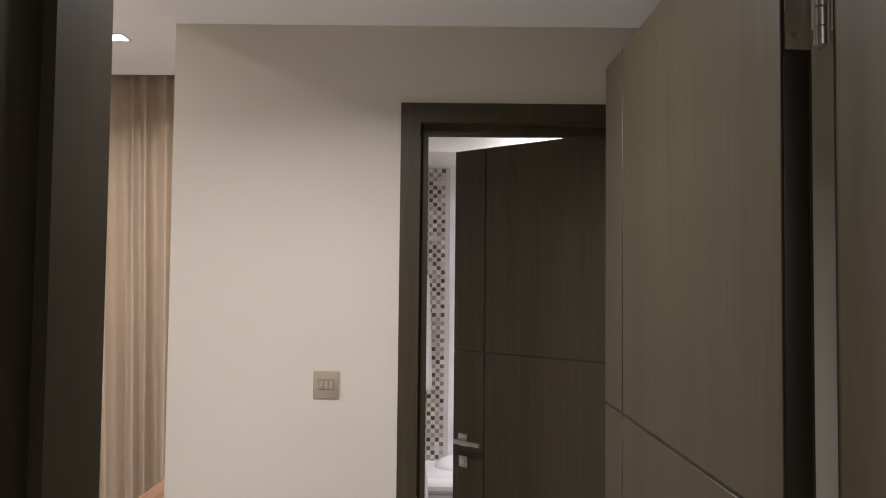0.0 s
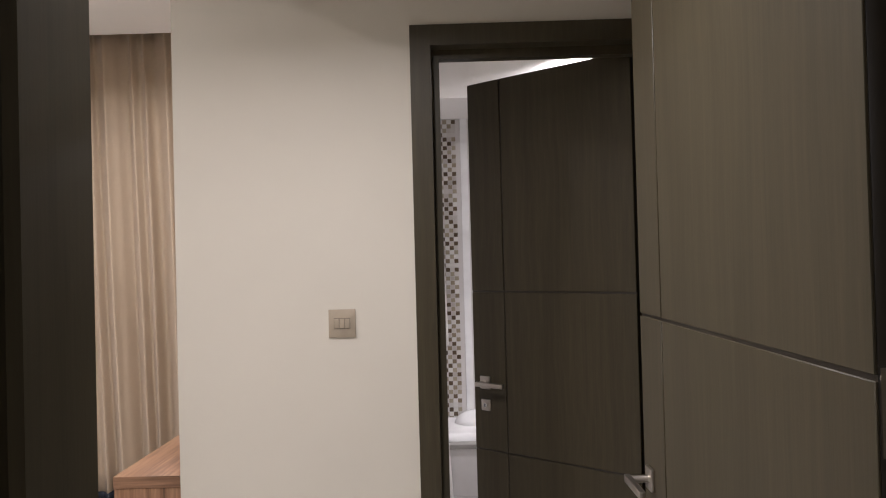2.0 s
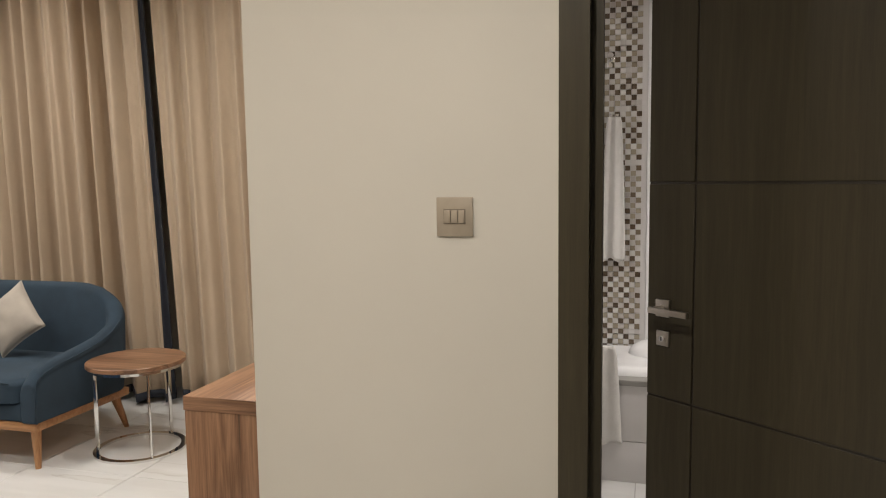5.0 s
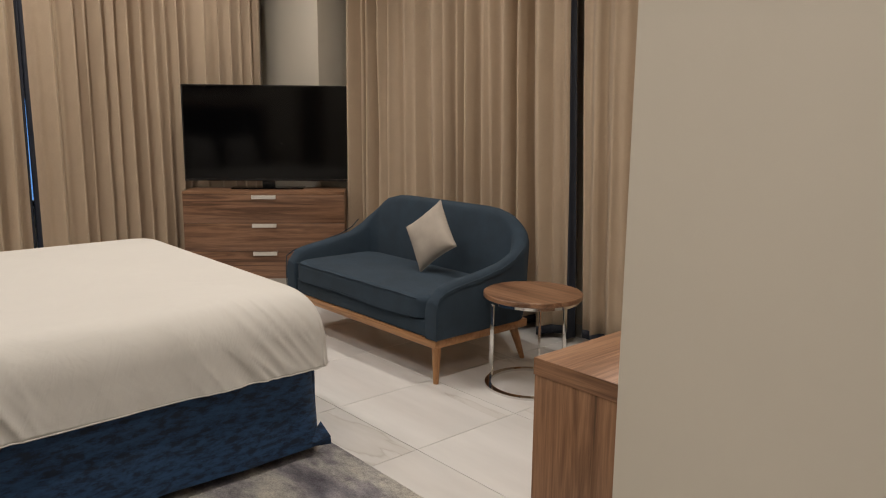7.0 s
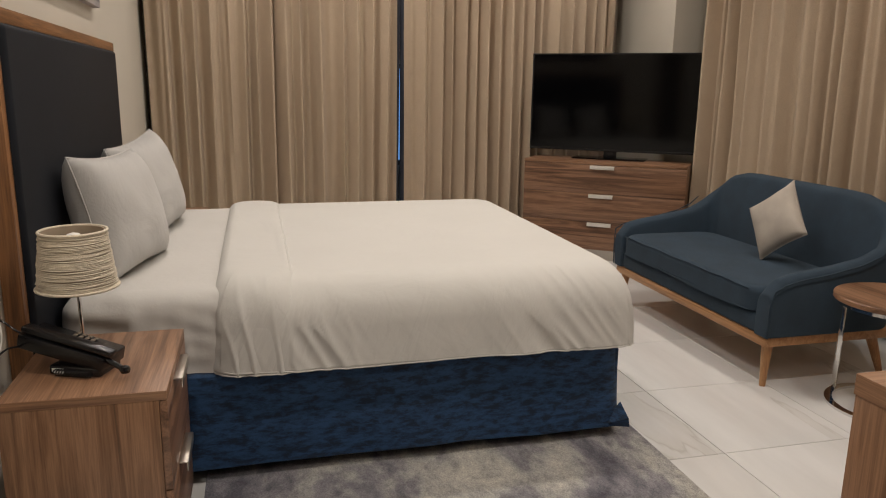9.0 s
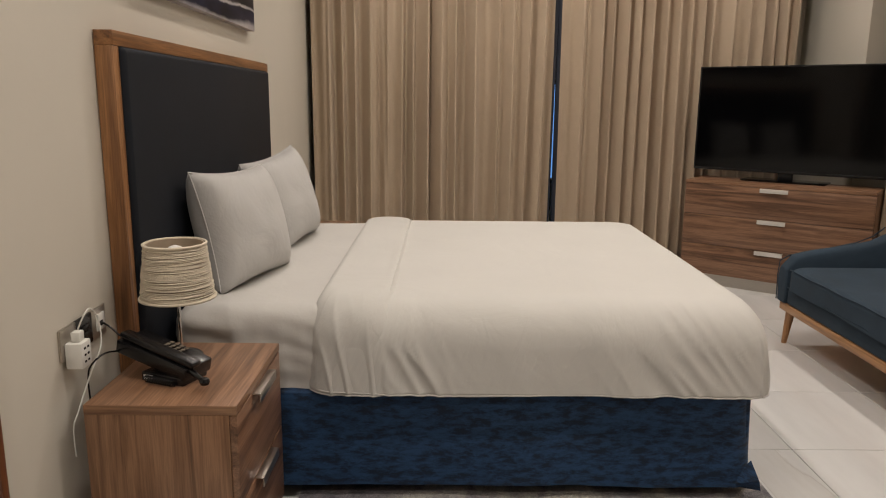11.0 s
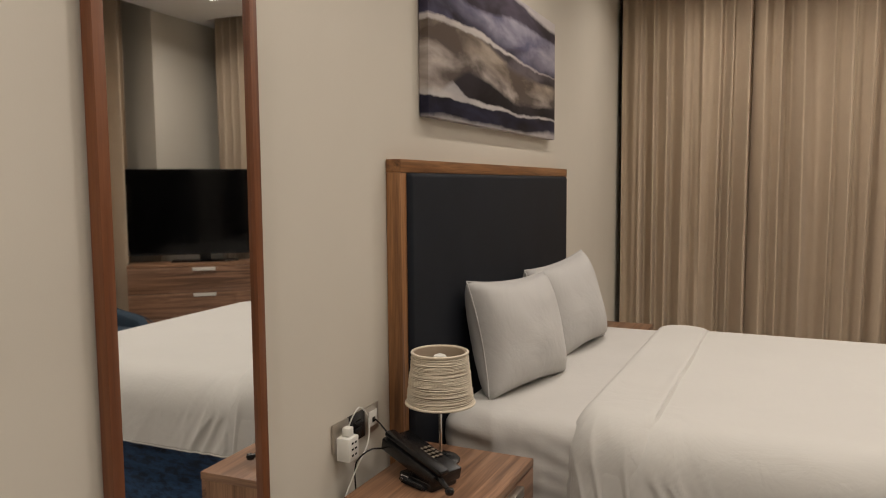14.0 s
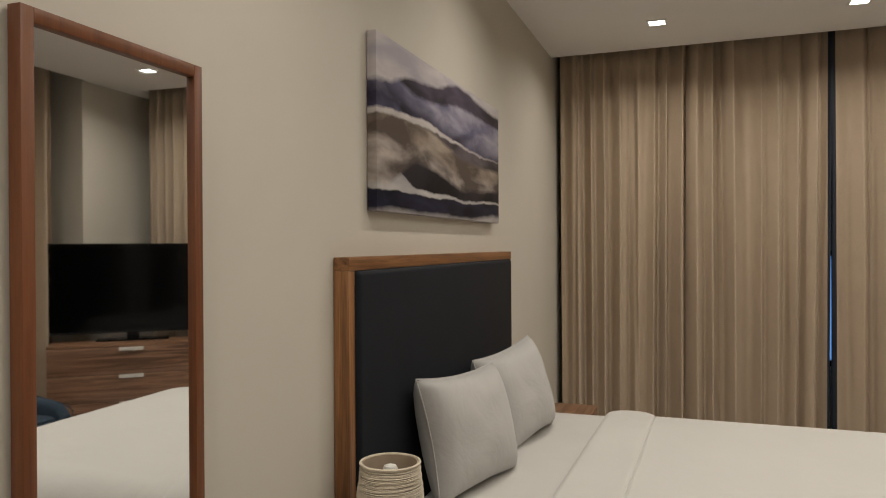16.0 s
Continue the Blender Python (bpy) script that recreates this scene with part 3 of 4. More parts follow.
# bed
BX0, BX1, BY0, BY1 = -4.31, -2.49, 0.865, 2.87
bed = thing("bed", "made double bed with white linen on a navy velvet base", "bed", at=(0, 0, 0))


def rounded_slab(x0, x1, y0, y1, z0, z1, r, nx=40, ny=44, nz=8, wob=0.0, seed=0, flare=0.0, gather=0.0, pleats=None, ends=1.0):
    """A closed soft block: grid top with rounded shoulders and hanging sides."""
    bm = bmesh.new()
    # parametrise as a superellipse-like box section: rings from the bottom edge up and in to the centre
    rings = []
    prof = [(0.0, f) for f in np.linspace(0, 1, nz)]
    steps = [(z0 + (z1 - r - z0) * f, 0.0) for f in np.linspace(0, 1, nz)]
    steps += [(z1 - r + r * math.sin(a), r - r * math.cos(a)) for a in np.linspace(0.12, math.pi / 2, 10)]
    hx, hy, cx, cy = (x1 - x0) / 2, (y1 - y0) / 2, (x0 + x1) / 2, (y0 + y1) / 2
    per = []
    for i in range(ny):
        per.append((1.0, -1 + 2 * i / ny))
    for i in range(nx):
        per.append((1 - 2 * i / nx, 1.0))
    for i in range(ny):
        per.append((-1.0, 1 - 2 * i / ny))
    for i in range(nx):
        per.append((-1 + 2 * i / nx, -1.0))
    for k, (z, inset) in enumerate(steps):
        ring = []
        low = max(0.0, 1 - (z - z0) / (z1 - z0))
        for px, py in per:
            ax, ay = hx - inset + flare * low, hy - inset * ends + flare * low
            x, y = px * ax, py * ay
            # round the plan corners
            rc = 0.10
            ex, ey = abs(x) - (ax - rc), abs(y) - (ay - rc)
            if ex > 0 and ey > 0:
                dd = math.hypot(ex, ey)
                x = math.copysign(ax - rc + ex / dd * rc, x)
                y = math.copysign(ay - rc + ey / dd * rc, y)
            w = wob * low * noise.noise(Vector((x * 5, y * 5, z * 2 + seed))) if wob else 0
            if gather:
                run = (y if abs(px) == 1 else x) + 0.35 * (z - z0)
                w += gather * (0.25 + low ** 0.8) * (abs(noise.noise(Vector((run * 5.5, z * 0.9, seed)))) - 0.25) * (0.35 + 0.65 * abs(noise.noise(Vector((run * 1.3, 4, seed)))) * 2)
            if pleats:
                w += pleats(cx + x, cy + y, z, low)
            nn = Vector((px if abs(px) == 1 else 0, py if abs(py) == 1 else 0, 0))
            ring.append(bm.verts.new((cx + x + nn.x * w, cy + y + nn.y * w, z + (0.012 * noise.noise(Vector((x * 2, y * 2, seed))) if k == 0 and wob else 0))))
        rings.append(ring)
    m = len(per)
    # top: concentric rings in
    last = [v.co.copy() for v in rings[-1]]
    for f in (0.85, 0.7, 0.55, 0.4, 0.25, 0.1):
        ring = []
        for c in last:
            x, y = cx + (c.x - cx) * f, cy + (c.y - cy) * f
            ring.append(bm.verts.new((x, y, z1 + (0.010 * noise.noise(Vector((x * 2.2, y * 2.2, seed))) if wob else 0))))
        rings.append(ring)
    for a, b in zip(rings, rings[1:]):
        for j in range(m):
            bm.faces.new((a[j], a[(j + 1) % m], b[(j + 1) % m], b[j]))
    bm.faces.new(rings[-1])
    bm.faces.new(list(reversed(rings[0])))
    bmesh.ops.recalc_face_normals(bm, faces=bm.faces)
    return bm


def crease(a, z, seed):
    """Sharp-backed folds across a, fading in and out along z."""
    return (1 - abs(noise.noise(Vector((a, z * 3.0, seed))))) ** 5 - 0.35


def duvet_pleats(x, y, z, low):
    """Fine slanting puckers beside the folded band and towards the foot corner."""
    near = math.exp(-((y - 1.70) / 0.10) ** 2) if y > 1.6 else 0.0
    foot = math.exp(-((y - 2.62) / 0.22) ** 2)
    mid = 0.25 + 0.75 * abs(noise.noise(Vector((y * 1.7, 3, 1))))
    end = 1.0 if y > BY1 - 0.02 else 0.0
    return (0.020 * crease((y + 0.55 * z) * 19, z, 4) * near * (0.3 + low) + 0.011 * crease((y + 0.75 * z) * 17, z, 9) * foot * (0.45 + low) * (1 - end)
            + 0.006 * crease((y + 0.4 * z) * 8, z, 12) * mid * low + 0.012 * crease(x * 9, z, 2) * end * low)


def fold_pleats(x, y, z, low):
    edge = math.exp(-((y - 1.64) / 0.03) ** 2) + 0.6 * math.exp(-((y - 1.36) / 0.03) ** 2)
    return (0.010 * crease((y + 0.15 * z) * 15, z, 14) + 0.008 * edge * noise.noise(Vector((z * 30, 1, 5)))) * (0.35 + low)


def sheet_pleats(x, y, z, low):
    return 0.010 * noise.noise(Vector((y * 4 + x * 2, z * 22 + y * 5, 6))) + 0.008 * noise.noise(Vector((y * 16, z * 5, 3)))


part("base", box(BX0 + 0.02, BX1 - 0.02, BY0 + 0.01, BY1 - 0.02, 0.09, 0.37, 0.01), VELVET, bed, "upholstered box base")
for x in (BX0 + 0.1, BX1 - 0.1):
    for y in (BY0 + 0.15, BY1 - 0.12):
        part("leg", rod((x, y, 0), (x, y, 0.09), 0.025), BLACK, bed)
part("skirt", rounded_slab(BX0, BX1, BY0, BY1, 0.055, 0.395, 0.015, nx=70, ny=80, wob=0.012, seed=3, flare=0.012, gather=0.012), VELVET, bed, "crushed navy velvet bed skirt", 60)
part("mattress", rounded_slab(BX0 + 0.01, BX1 - 0.01, BY0 + 0.01, BY1 - 0.01, 0.398, 0.675, 0.075, nx=60, ny=170, nz=16, wob=0.008, seed=5, gather=0.008, pleats=sheet_pleats), MATTRESS, bed, "mattress in a fitted white sheet", 60)
flap = bmesh.new()
for tri in (((-2.50, 2.78, 0.055), (-2.495, 2.86, 0.15), (-2.455, 2.885, 0.058), (-2.435, 2.868, 0.105)),):
    vs = [flap.verts.new(p) for p in tri]
    for f in ((0, 1, 2), (0, 1, 3), (1, 2, 3), (0, 2, 3)):
        flap.faces.new([vs[k] for k in f])
bmesh.ops.recalc_face_normals(flap, faces=flap.faces)
part("skirt_corner", flap, VELVET, bed, "flared corner of the velvet skirt")
duvet = single("duvet", rounded_slab(BX0 - 0.024, BX1 + 0.028, 1.37, BY1 + 0.016, 0.402, 0.70, 0.15, nx=120, ny=230, nz=18, wob=0.014, seed=9, flare=0.022, gather=0.008, ends=0.6, pleats=duvet_pleats), LINEN,
               "smooth white cotton duvet tucked over the bed", "bedding", smooth=180)
fold = single("duvet_fold", rounded_slab(BX0 - 0.030, BX1 + 0.036, 1.35, 1.645, 0.398, 0.718, 0.14, nx=90, ny=70, nz=16, wob=0.012, seed=12, flare=0.012, gather=0.008, ends=0.35, pleats=fold_pleats), LINEN,
       "turned-back band of the white duvet across the bed", "bedding", smooth=180)


def cord(points, radius, name, mat, parent, label, closed=False):
    return part(name, sweep(points, radius, 6, closed), mat, parent, label, 180)


# the sewn edges lie on the cloth that carries them
ring = [v.co.copy() for v in list(duvet.data.vertices)[:700:2]]
cord(ring, 0.0028, "hem", LINEN, duvet, "rolled lower hem", True)
ring = [v.co.copy() for v in list(fold.data.vertices)[:320:2]]
cord(ring, 0.0026, "hem", LINEN, fold, "rolled lower hem", True)
edge = [v.co for v in fold.data.vertices if 1.605 < v.co.y < 1.66]
seam = []
for k in range(60):
    xa = BX0 + 0.10 + (BX1 - BX0 - 0.20) * k / 60
    near = [c for c in edge if abs(c.x - xa) < 0.03 and c.z > 0.6]
    if near:
        seam.append(max(near, key=lambda c: c.z).copy())
for k in range(22):
    za = 0.69 - 0.275 * k / 21
    near = [c for c in edge if abs(c.z - za) < 0.012 and c.x > BX1 - 0.2]
    if near:
        seam.append(max(near, key=lambda c: c.x + 0.5 * c.y).copy())
for _ in range(3):
    seam = [seam[0]] + [(a + b * 2 + c) / 4 for a, b, c in zip(seam, seam[1:], seam[2:])] + [seam[-1]]
cord(seam, 0.0035, "seam", LINEN, fold, "puckered sewn edge of the folded band")


def pillow(name, w, h, d, centre, tilt, turn, mat, label, category="pillow", roll=0, seed=0, pinch=0.085):
    bm = bmesh.new()
    n = 22
    grid = {}
    for side in (1, -1):
        for i in range(n + 1):
            for j in range(n + 1):
                u, v = -1 + 2 * i / n, -1 + 2 * j / n
                edge = (1 - abs(u) ** 2.6) * (1 - abs(v) ** 2.6)
                if edge < 1e-9 and side < 0:
                    continue
                x = u * w / 2 * (1 - pinch * (1 - v * v))
                z = v * h / 2 * (1 - pinch * (1 - u * u))
                y = side * d / 2 * edge ** 0.42 + 0.045 * d * noise.noise(Vector((u * 2, v * 2, seed + side))) * edge
                grid[side, i, j] = bm.verts.new((x, y, z))
    for side in (1, -1):
        for i in range(n):
            for j in range(n):
                q = [grid.get((side, a, b)) or grid[1, a, b] for a, b in ((i, j), (i + 1, j), (i + 1, j + 1), (i, j + 1))]
                if len(set(q)) == 4:
                    try:
                        bm.faces.new(q if side < 0 else q[::-1])
                    except ValueError:
                        pass
    bmesh.ops.recalc_face_normals(bm, faces=bm.faces)
    ob = mesh_ob(name, bm, mat, 180)
    rim = []
    for k in range(80):
        side, f = divmod(k, 20)
        a = -1 + f / 10
        u, v = ((a, -1), (1, a), (-a, 1), (-1, -a))[side]
        rim.append((u * w / 2 * (1 - pinch * (1 - v * v)), 0, v * h / 2 * (1 - pinch * (1 - u * u))))
    cord(rim, 0.003, "seam", mat, ob, "sewn edge seam", True)
    ob.matrix_world = Matrix.Translation(centre) @ pose(0, 0, 0, tilt, roll, turn)
    return tagged(ob, label, category)


pillow("pillow", 0.585, 0.452, 0.24, (-2.985, 1.010, 0.874), 14, -11, PILLOW, "plump white cotton pillow leaning on the dark headboard", seed=1, roll=-2, pinch=0.09)
pillow("pillow", 0.58, 0.455, 0.24, (-3.665, 1.017, 0.880), 15, -11, PILLOW, "plump white cotton pillow propped against the headboard", seed=7, roll=5, pinch=0.09)

# headboard
hb = thing("headboard", "dark padded headboard in a warm wood frame on the wall", "headboard", at=(-3.357, bed_wall(-3.357) + 0.003, 0), turn=BED_WALL_TURN)
HW, HT, HF = 1.045, 1.547, 0.043
part("post", box(-HW, -HW + HF, 0, 0.053, 0.1, HT - HF, 0.002), HB_WOOD, hb)
part("post", box(HW - HF, HW, 0, 0.053, 0.1, HT - HF, 0.002), HB_WOOD, hb)
part("top_rail", box(-HW, HW, 0, 0.055, HT - HF, HT, 0.002), HB_WOOD_X, hb)
part("padding", box(-HW + HF, HW - HF, 0, 0.070, 0.1, HT - HF, 0.018, 4), HEADCLOTH, hb, "dark navy upholstered panel")
part("bottom_rail", box(-HW, HW, 0, 0.055, 0.0, 0.1, 0.002), HB_WOOD_X, hb)


# nightstand and chest
def cabinet(name, w, d, h, drawers, label, category, at, turn, handle_w=0.16, plinth=0.06, pull=PULL):
    """Body with drawers on local -y; origin at the front left floor corner, x along the front."""
    t = thing(name, label, category, at=at, turn=turn)
    part("top", box(0.0012, w - 0.0012, 0, d, h - 0.025, h, 0.0010), WALNUT_X, t)
    for xa, xb in ((0, 0.0012), (w - 0.0012, w)):
        part("edge_band", box(xa, xb, 0, d, h - 0.025, h - 0.0006), WALNUT_Y, t, "veneered edge strip")
    part("side", box(0, 0.02, 0.02, d, plinth, h - 0.026, 0.001), WALNUT_Z, t)
    part("side", box(w - 0.02, w, 0.02, d, plinth, h - 0.026, 0.001), WALNUT_Z, t)
    part("back", box(0.02, w - 0.02, d - 0.012, d - 0.002, plinth, h - 0.026), WALNUT_Z, t)
    part("plinth", box(0.02, w - 0.02, 0.012, d - 0.02, 0, plinth), NICKEL, t, "grey metal plinth")
    part("bottom", box(0.02, w - 0.02, 0.02, d - 0.012, plinth, plinth + 0.018), WALNUT_X, t)
    dh = (h - 0.026 - plinth) / drawers
    for k in range(drawers):
        z0 = plinth + k * dh
        dr = part("drawer", box(0.002, w - 0.002, 0.0, 0.019, z0 + 0.002, z0 + dh - 0.002, 0.0012), WALNUT_FRONT, t)
        bm = bmesh.new()
        zt = z0 + dh - 0.002
        add_box(bm, w / 2 - handle_w / 2, w / 2 + handle_w / 2, -0.022, 0.0, zt - 0.006, zt - 0.002, 0.001)
        add_box(bm, w / 2 - handle_w / 2, w / 2 + handle_w / 2, -0.024, -0.020, zt - 0.030, zt - 0.002, 0.001)
        part("handle", bm, pull, dr, "folded brushed metal edge pull")
    return t


# nightstand pulls keep the darker nickel, as they face away from the light
cabinet("nightstand", 0.50, 0.39, 0.59, 2, "walnut two-drawer nightstand with edge pulls beside the bed", "nightstand", (-1.905, 1.268, 0), 180, 0.19, pull=NICKEL)
cabinet("nightstand", 0.50, 0.37, 0.56, 2, "walnut nightstand on the window side of the bed, mostly hidden", "nightstand", (-4.52, 1.20, 0), 180, 0.19, pull=NICKEL)
cabinet("chest_of_drawers", 1.27, 0.36, 0.785, 3, "walnut chest with three wide drawers under the television", "chest of drawers", (-5.73, 3.63, 0), 52.3, 0.19, 0.08)

# television, in the chest's own direction
tv = thing("television", "large black flat television, switched off, on the walnut chest", "television", at=(-5.945, 3.75, 0.785), turn=52.4)
TW = 1.335
part("housing", box(0, TW, 0.012, 0.05, 0.063, 0.834, 0.006), BLACK, tv)
part("screen", box(0.012, TW - 0.012, 0.008, 0.0125, 0.082, 0.822), SCREEN, tv, "dark glossy screen")
bz = bmesh.new()
add_box(bz, 0, TW, 0.004, 0.0122, 0.063, 0.0815, 0.001)
add_box(bz, 0, TW, 0.004, 0.0122, 0.8225, 0.834, 0.001)
add_box(bz, 0, 0.0115, 0.004, 0.0122, 0.082, 0.822, 0.001)
add_box(bz, TW - 0.0115, TW, 0.004, 0.0122, 0.082, 0.822, 0.001)
part("bezel", bz, BLACK, tv)
part("neck", box(TW / 2 - 0.05, TW / 2 + 0.05, 0.02, 0.06, 0.012, 0.08, 0.006), BLACK, tv)
part("base", box(TW / 2 - 0.29, TW / 2 + 0.29, -0.07, 0.13, 0.0, 0.012, 0.005), SCREEN, tv, "glossy flat stand")

# desk: runs along the wall behind the corner
desk = thing("desk", "plain walnut desk with thick top against the wall", "desk", at=(0, 0, 0))
DZ = 0.848
part("top", box(-1.091, CORNER_X - 0.003, 2.5612, 4.20, DZ - 0.04, DZ, 0.001), WALNUT_Y, desk)
part("edge_band", box(-1.091, CORNER_X - 0.003, 2.56, 2.5612, DZ - 0.04, DZ - 0.0006), WALNUT_X, desk, "veneered edge strip")
part("end_panel", box(-1.089, CORNER_X - 0.003, 2.562, 2.60, 0, DZ - 0.041, 0.001), WALNUT_Z, desk)
part("end_panel", box(-1.089, CORNER_X - 0.003, 4.16, 4.198, 0, DZ - 0.041, 0.001), WALNUT_Z, desk)
part("back_panel", box(CORNER_X - 0.022, CORNER_X - 0.004, 2.60, 4.16, 0.1, DZ - 0.041), WALNUT_Y, desk)
part("front_panel", box(-1.086, -1.068, 2.60, 4.16, 0.06, DZ - 0.041, 0.001), WALNUT_Y, desk)

# side table
st = thing("side_table", "round walnut side table on a chrome ring base", "side table", at=(-2.50, 4.145, 0))
part("tabletop", lathe([(0.001, 0.474), (0.252, 0.474), (0.255, 0.477), (0.255, 0.495), (0.252, 0.498), (0.001, 0.498)], segs=64), WALNUT_X, st)
part("top_ring", lathe([(0.218, 0.456), (0.238, 0.456), (0.238, 0.4735), (0.218, 0.4735)], segs=64, closed=True), CHROME, st)
part("base_ring", lathe([(0.208, 0.0), (0.240, 0.0), (0.240, 0.012), (0.208, 0.012)], segs=64, closed=True), CHROME, st)
for k in range(3):
    a = radians(-39 + 120 * k)
    lg = box(-0.011, 0.011, -0.004, 0.004, 0.012, 0.456, 0.001)
    bmesh.ops.transform(lg, matrix=Matrix.Rotation(a, 4, "Z"), verts=lg.verts)
    bmesh.ops.translate(lg, vec=(0.226 * math.cos(a), 0.226 * math.sin(a), 0), verts=lg.verts)
    part("leg", lg, CHROME, st)


# sofa: origin at the middle of the front edge on the floor, +y to the back
sofa = thing("loveseat", "blue-grey upholstered two-seat sofa with sloping arms and oak legs", "sofa", at=(-3.52, 3.72, 0), turn=0)
SWD, SDP = 1.52, 0.76


def shell():
    """The wrap-round arm and back: a padded band along a U path whose height rises to the back."""
    bm = bmesh.new()
    hw, r = SWD / 2 - 0.055, 0.09
    left = [(-hw, y) for y in np.linspace(0.0, SDP - 0.07 - r, 12)]
    left += [(-hw + r - r * math.cos(a), SDP - 0.07 - r + r * math.sin(a)) for a in np.linspace(0.15, math.pi / 2, 9)]
    mid = [(x, SDP - 0.07) for x in np.linspace(-hw + r + 0.05, hw - r - 0.05, 12)]
    right = [(-x, y) for x, y in reversed(left)]
    pts = [Vector((x, y, 0)) for x, y in left + mid + right]
    rings = []
    n = len(pts)
    run = [0.0]
    for a, b in zip(pts, pts[1:]):
        run.append(run[-1] + (b - a).length)
    prof = [(0, 0.45), (0.02, 0.49), (0.06, 0.52), (0.14, 0.54), (0.35, 0.57), (0.50, 0.60), (0.60, 0.65), (0.67, 0.73), (0.74, 0.80), (0.82, 0.846), (0.94, 0.859), (9, 0.862)]
    xs, zs = [q[0] for q in prof], [q[1] for q in prof]
    for k, p in enumerate(pts):
        d = (pts[min(k + 1, n - 1)] - pts[max(k - 1, 0)]).normalized()
        out = Vector((-d.y, d.x, 0))
        s = min(run[k], run[-1] - run[k])
        top = float(np.interp(s, xs, zs))
        half = 0.05
        back = min(1, s / 1.0)
        lean = 0.01 + 0.025 * back
        sec = []
        for (o, z) in ((-half, 0.246), (-half * 1.05, 0.36), (-half, top - 0.05), (-half * 0.8, top - 0.018), (-half * 0.35, top - 0.002), (half * 0.35, top),
                       (half * 0.8, top - 0.016), (half, top - 0.05), (half * 1.05, 0.36), (half * 0.8, 0.246)):
            sec.append(bm.verts.new(p + out * (o + lean * (z - 0.25) / 0.6) + Vector((0, 0, z))))
        rings.append(sec)
    for a, b in zip(rings, rings[1:]):
        for j in range(10):
            bm.faces.new((a[j], a[(j + 1) % 10], b[(j + 1) % 10], b[j]))
    bm.faces.new(rings[0]), bm.faces.new(rings[-1])
    bmesh.ops.recalc_face_normals(bm, faces=bm.faces)
    return bm


sh = part("shell", shell(), SOFA, sofa, "curved back and arms in one padded band", 60)
bv = sh.modifiers.new("soft", "BEVEL")
bv.width, bv.segments, bv.limit_method = 0.012, 3, "ANGLE"
IN = SWD / 2 - 0.108
part("seat_deck", box(-IN, IN, 0.012, SDP - 0.12, 0.246, 0.338, 0.015, 3), SOFA, sofa)
part("seat_cushion", rounded_slab(-IN - 0.004, IN + 0.004, -0.012, SDP - 0.14, 0.34, 0.462, 0.035, nx=40, ny=20, nz=5, wob=0.006, seed=4), SOFA, sofa, "single blue-grey seat cushion", 60)
for zz in (0.352, 0.452):
    part("piping", sweep([(-IN + 0.05 + (2 * IN - 0.10) * k / 24, -0.010, zz + 0.002 * math.sin(k)) for k in range(25)], 0.0035, 6), SOFA, sofa, "corded seam", 180)
for sx in (-1, 1):
    px = sx * (SWD / 2 - 0.055 + 0.048)
    rise = [(0.004, 0.25), (0.0, 0.40), (0.012, 0.472), (0.06, 0.50), (0.14, 0.52), (0.30, 0.545), (0.45, 0.578), (0.54, 0.615), (0.60, 0.665)]
    part("piping", sweep([(px + sx * (0.012 + 0.03 * y) * (z > 0.45), y - 0.004, z) for y, z in rise], 0.0035, 6), SOFA, sofa, "corded seam", 180)
part("seat_rail", box(-SWD / 2 + 0.03, SWD / 2 - 0.03, 0.012, SDP - 0.05, 0.20, 0.2445, 0.004), OAK_X, sofa, "honey oak base rail")
for sx in (-1, 1):
    for y, dy in ((0.06, -0.015), (SDP - 0.12, 0.07)):
        lg = rod((sx * (SWD / 2 - 0.075), y, 0.199), (sx * (SWD / 2 - 0.06), y + dy, 0), 0.026, 0.014)
        part("leg", lg, OAK, sofa, "tapered oak leg")
pillow("cushion", 0.318, 0.318, 0.11, (-3.335, 4.16, 0.679), -17, 14, CUSHION, "pale beige square cushion standing on its corner on the sofa", "cushion", -36, 3, 0.09)

# rug
rug = single("rug", box(-4.6, -1.72, 1.30, 2.95, 0.0, 0.011, 0.004), RUG, "short-pile rug mottled in grey, violet and cream by the bed", "rug")

# mirror
mir = thing("wall_mirror", "tall wall mirror in a reddish brown wood frame", "mirror", at=(-1.398, bed_wall(-1.398) + 0.002, 0), turn=1.6)
MX, MZ0, MZ1, FW = 0.236, 0.28, 1.984, 0.027
for nm, b in (("frame_side", (-MX, -MX + FW, 0.002, 0.031, MZ0, MZ1)), ("frame_side", (MX - FW, MX, 0.002, 0.031, MZ0, MZ1)),
              ("frame_rail", (-MX + FW, MX - FW, 0.002, 0.031, MZ1 - FW, MZ1)), ("frame_rail", (-MX + FW, MX - FW, 0.002, 0.031, MZ0, MZ0 + FW))):
    part(nm, box(*b, 0.002), MIR_WOOD, mir)
part("glass", box(-MX + FW, MX - FW, 0.004, 0.020, MZ0 + FW, MZ1 - FW), MIRROR_GLASS, mir, "clear silvered mirror glass")

# painting
art = thing("canvas_painting", "stretched canvas with an abstract wash of greys, violet and brown", "painting", at=(-3.382, bed_wall(-3.382) + 0.003, 2.015), turn=BED_WALL_TURN)
part("canvas", box(-0.817, 0.817, 0.0, 0.037, -0.311, 0.311, 0.003), PAINTING, art)
part("stretcher_bar", join_boxes((-0.80, 0.80, -0.002, 0.0, -0.30, -0.26), (-0.80, 0.80, -0.002, 0.0, 0.26, 0.30)), OAK_X, art, "pale stretcher bars behind the canvas")

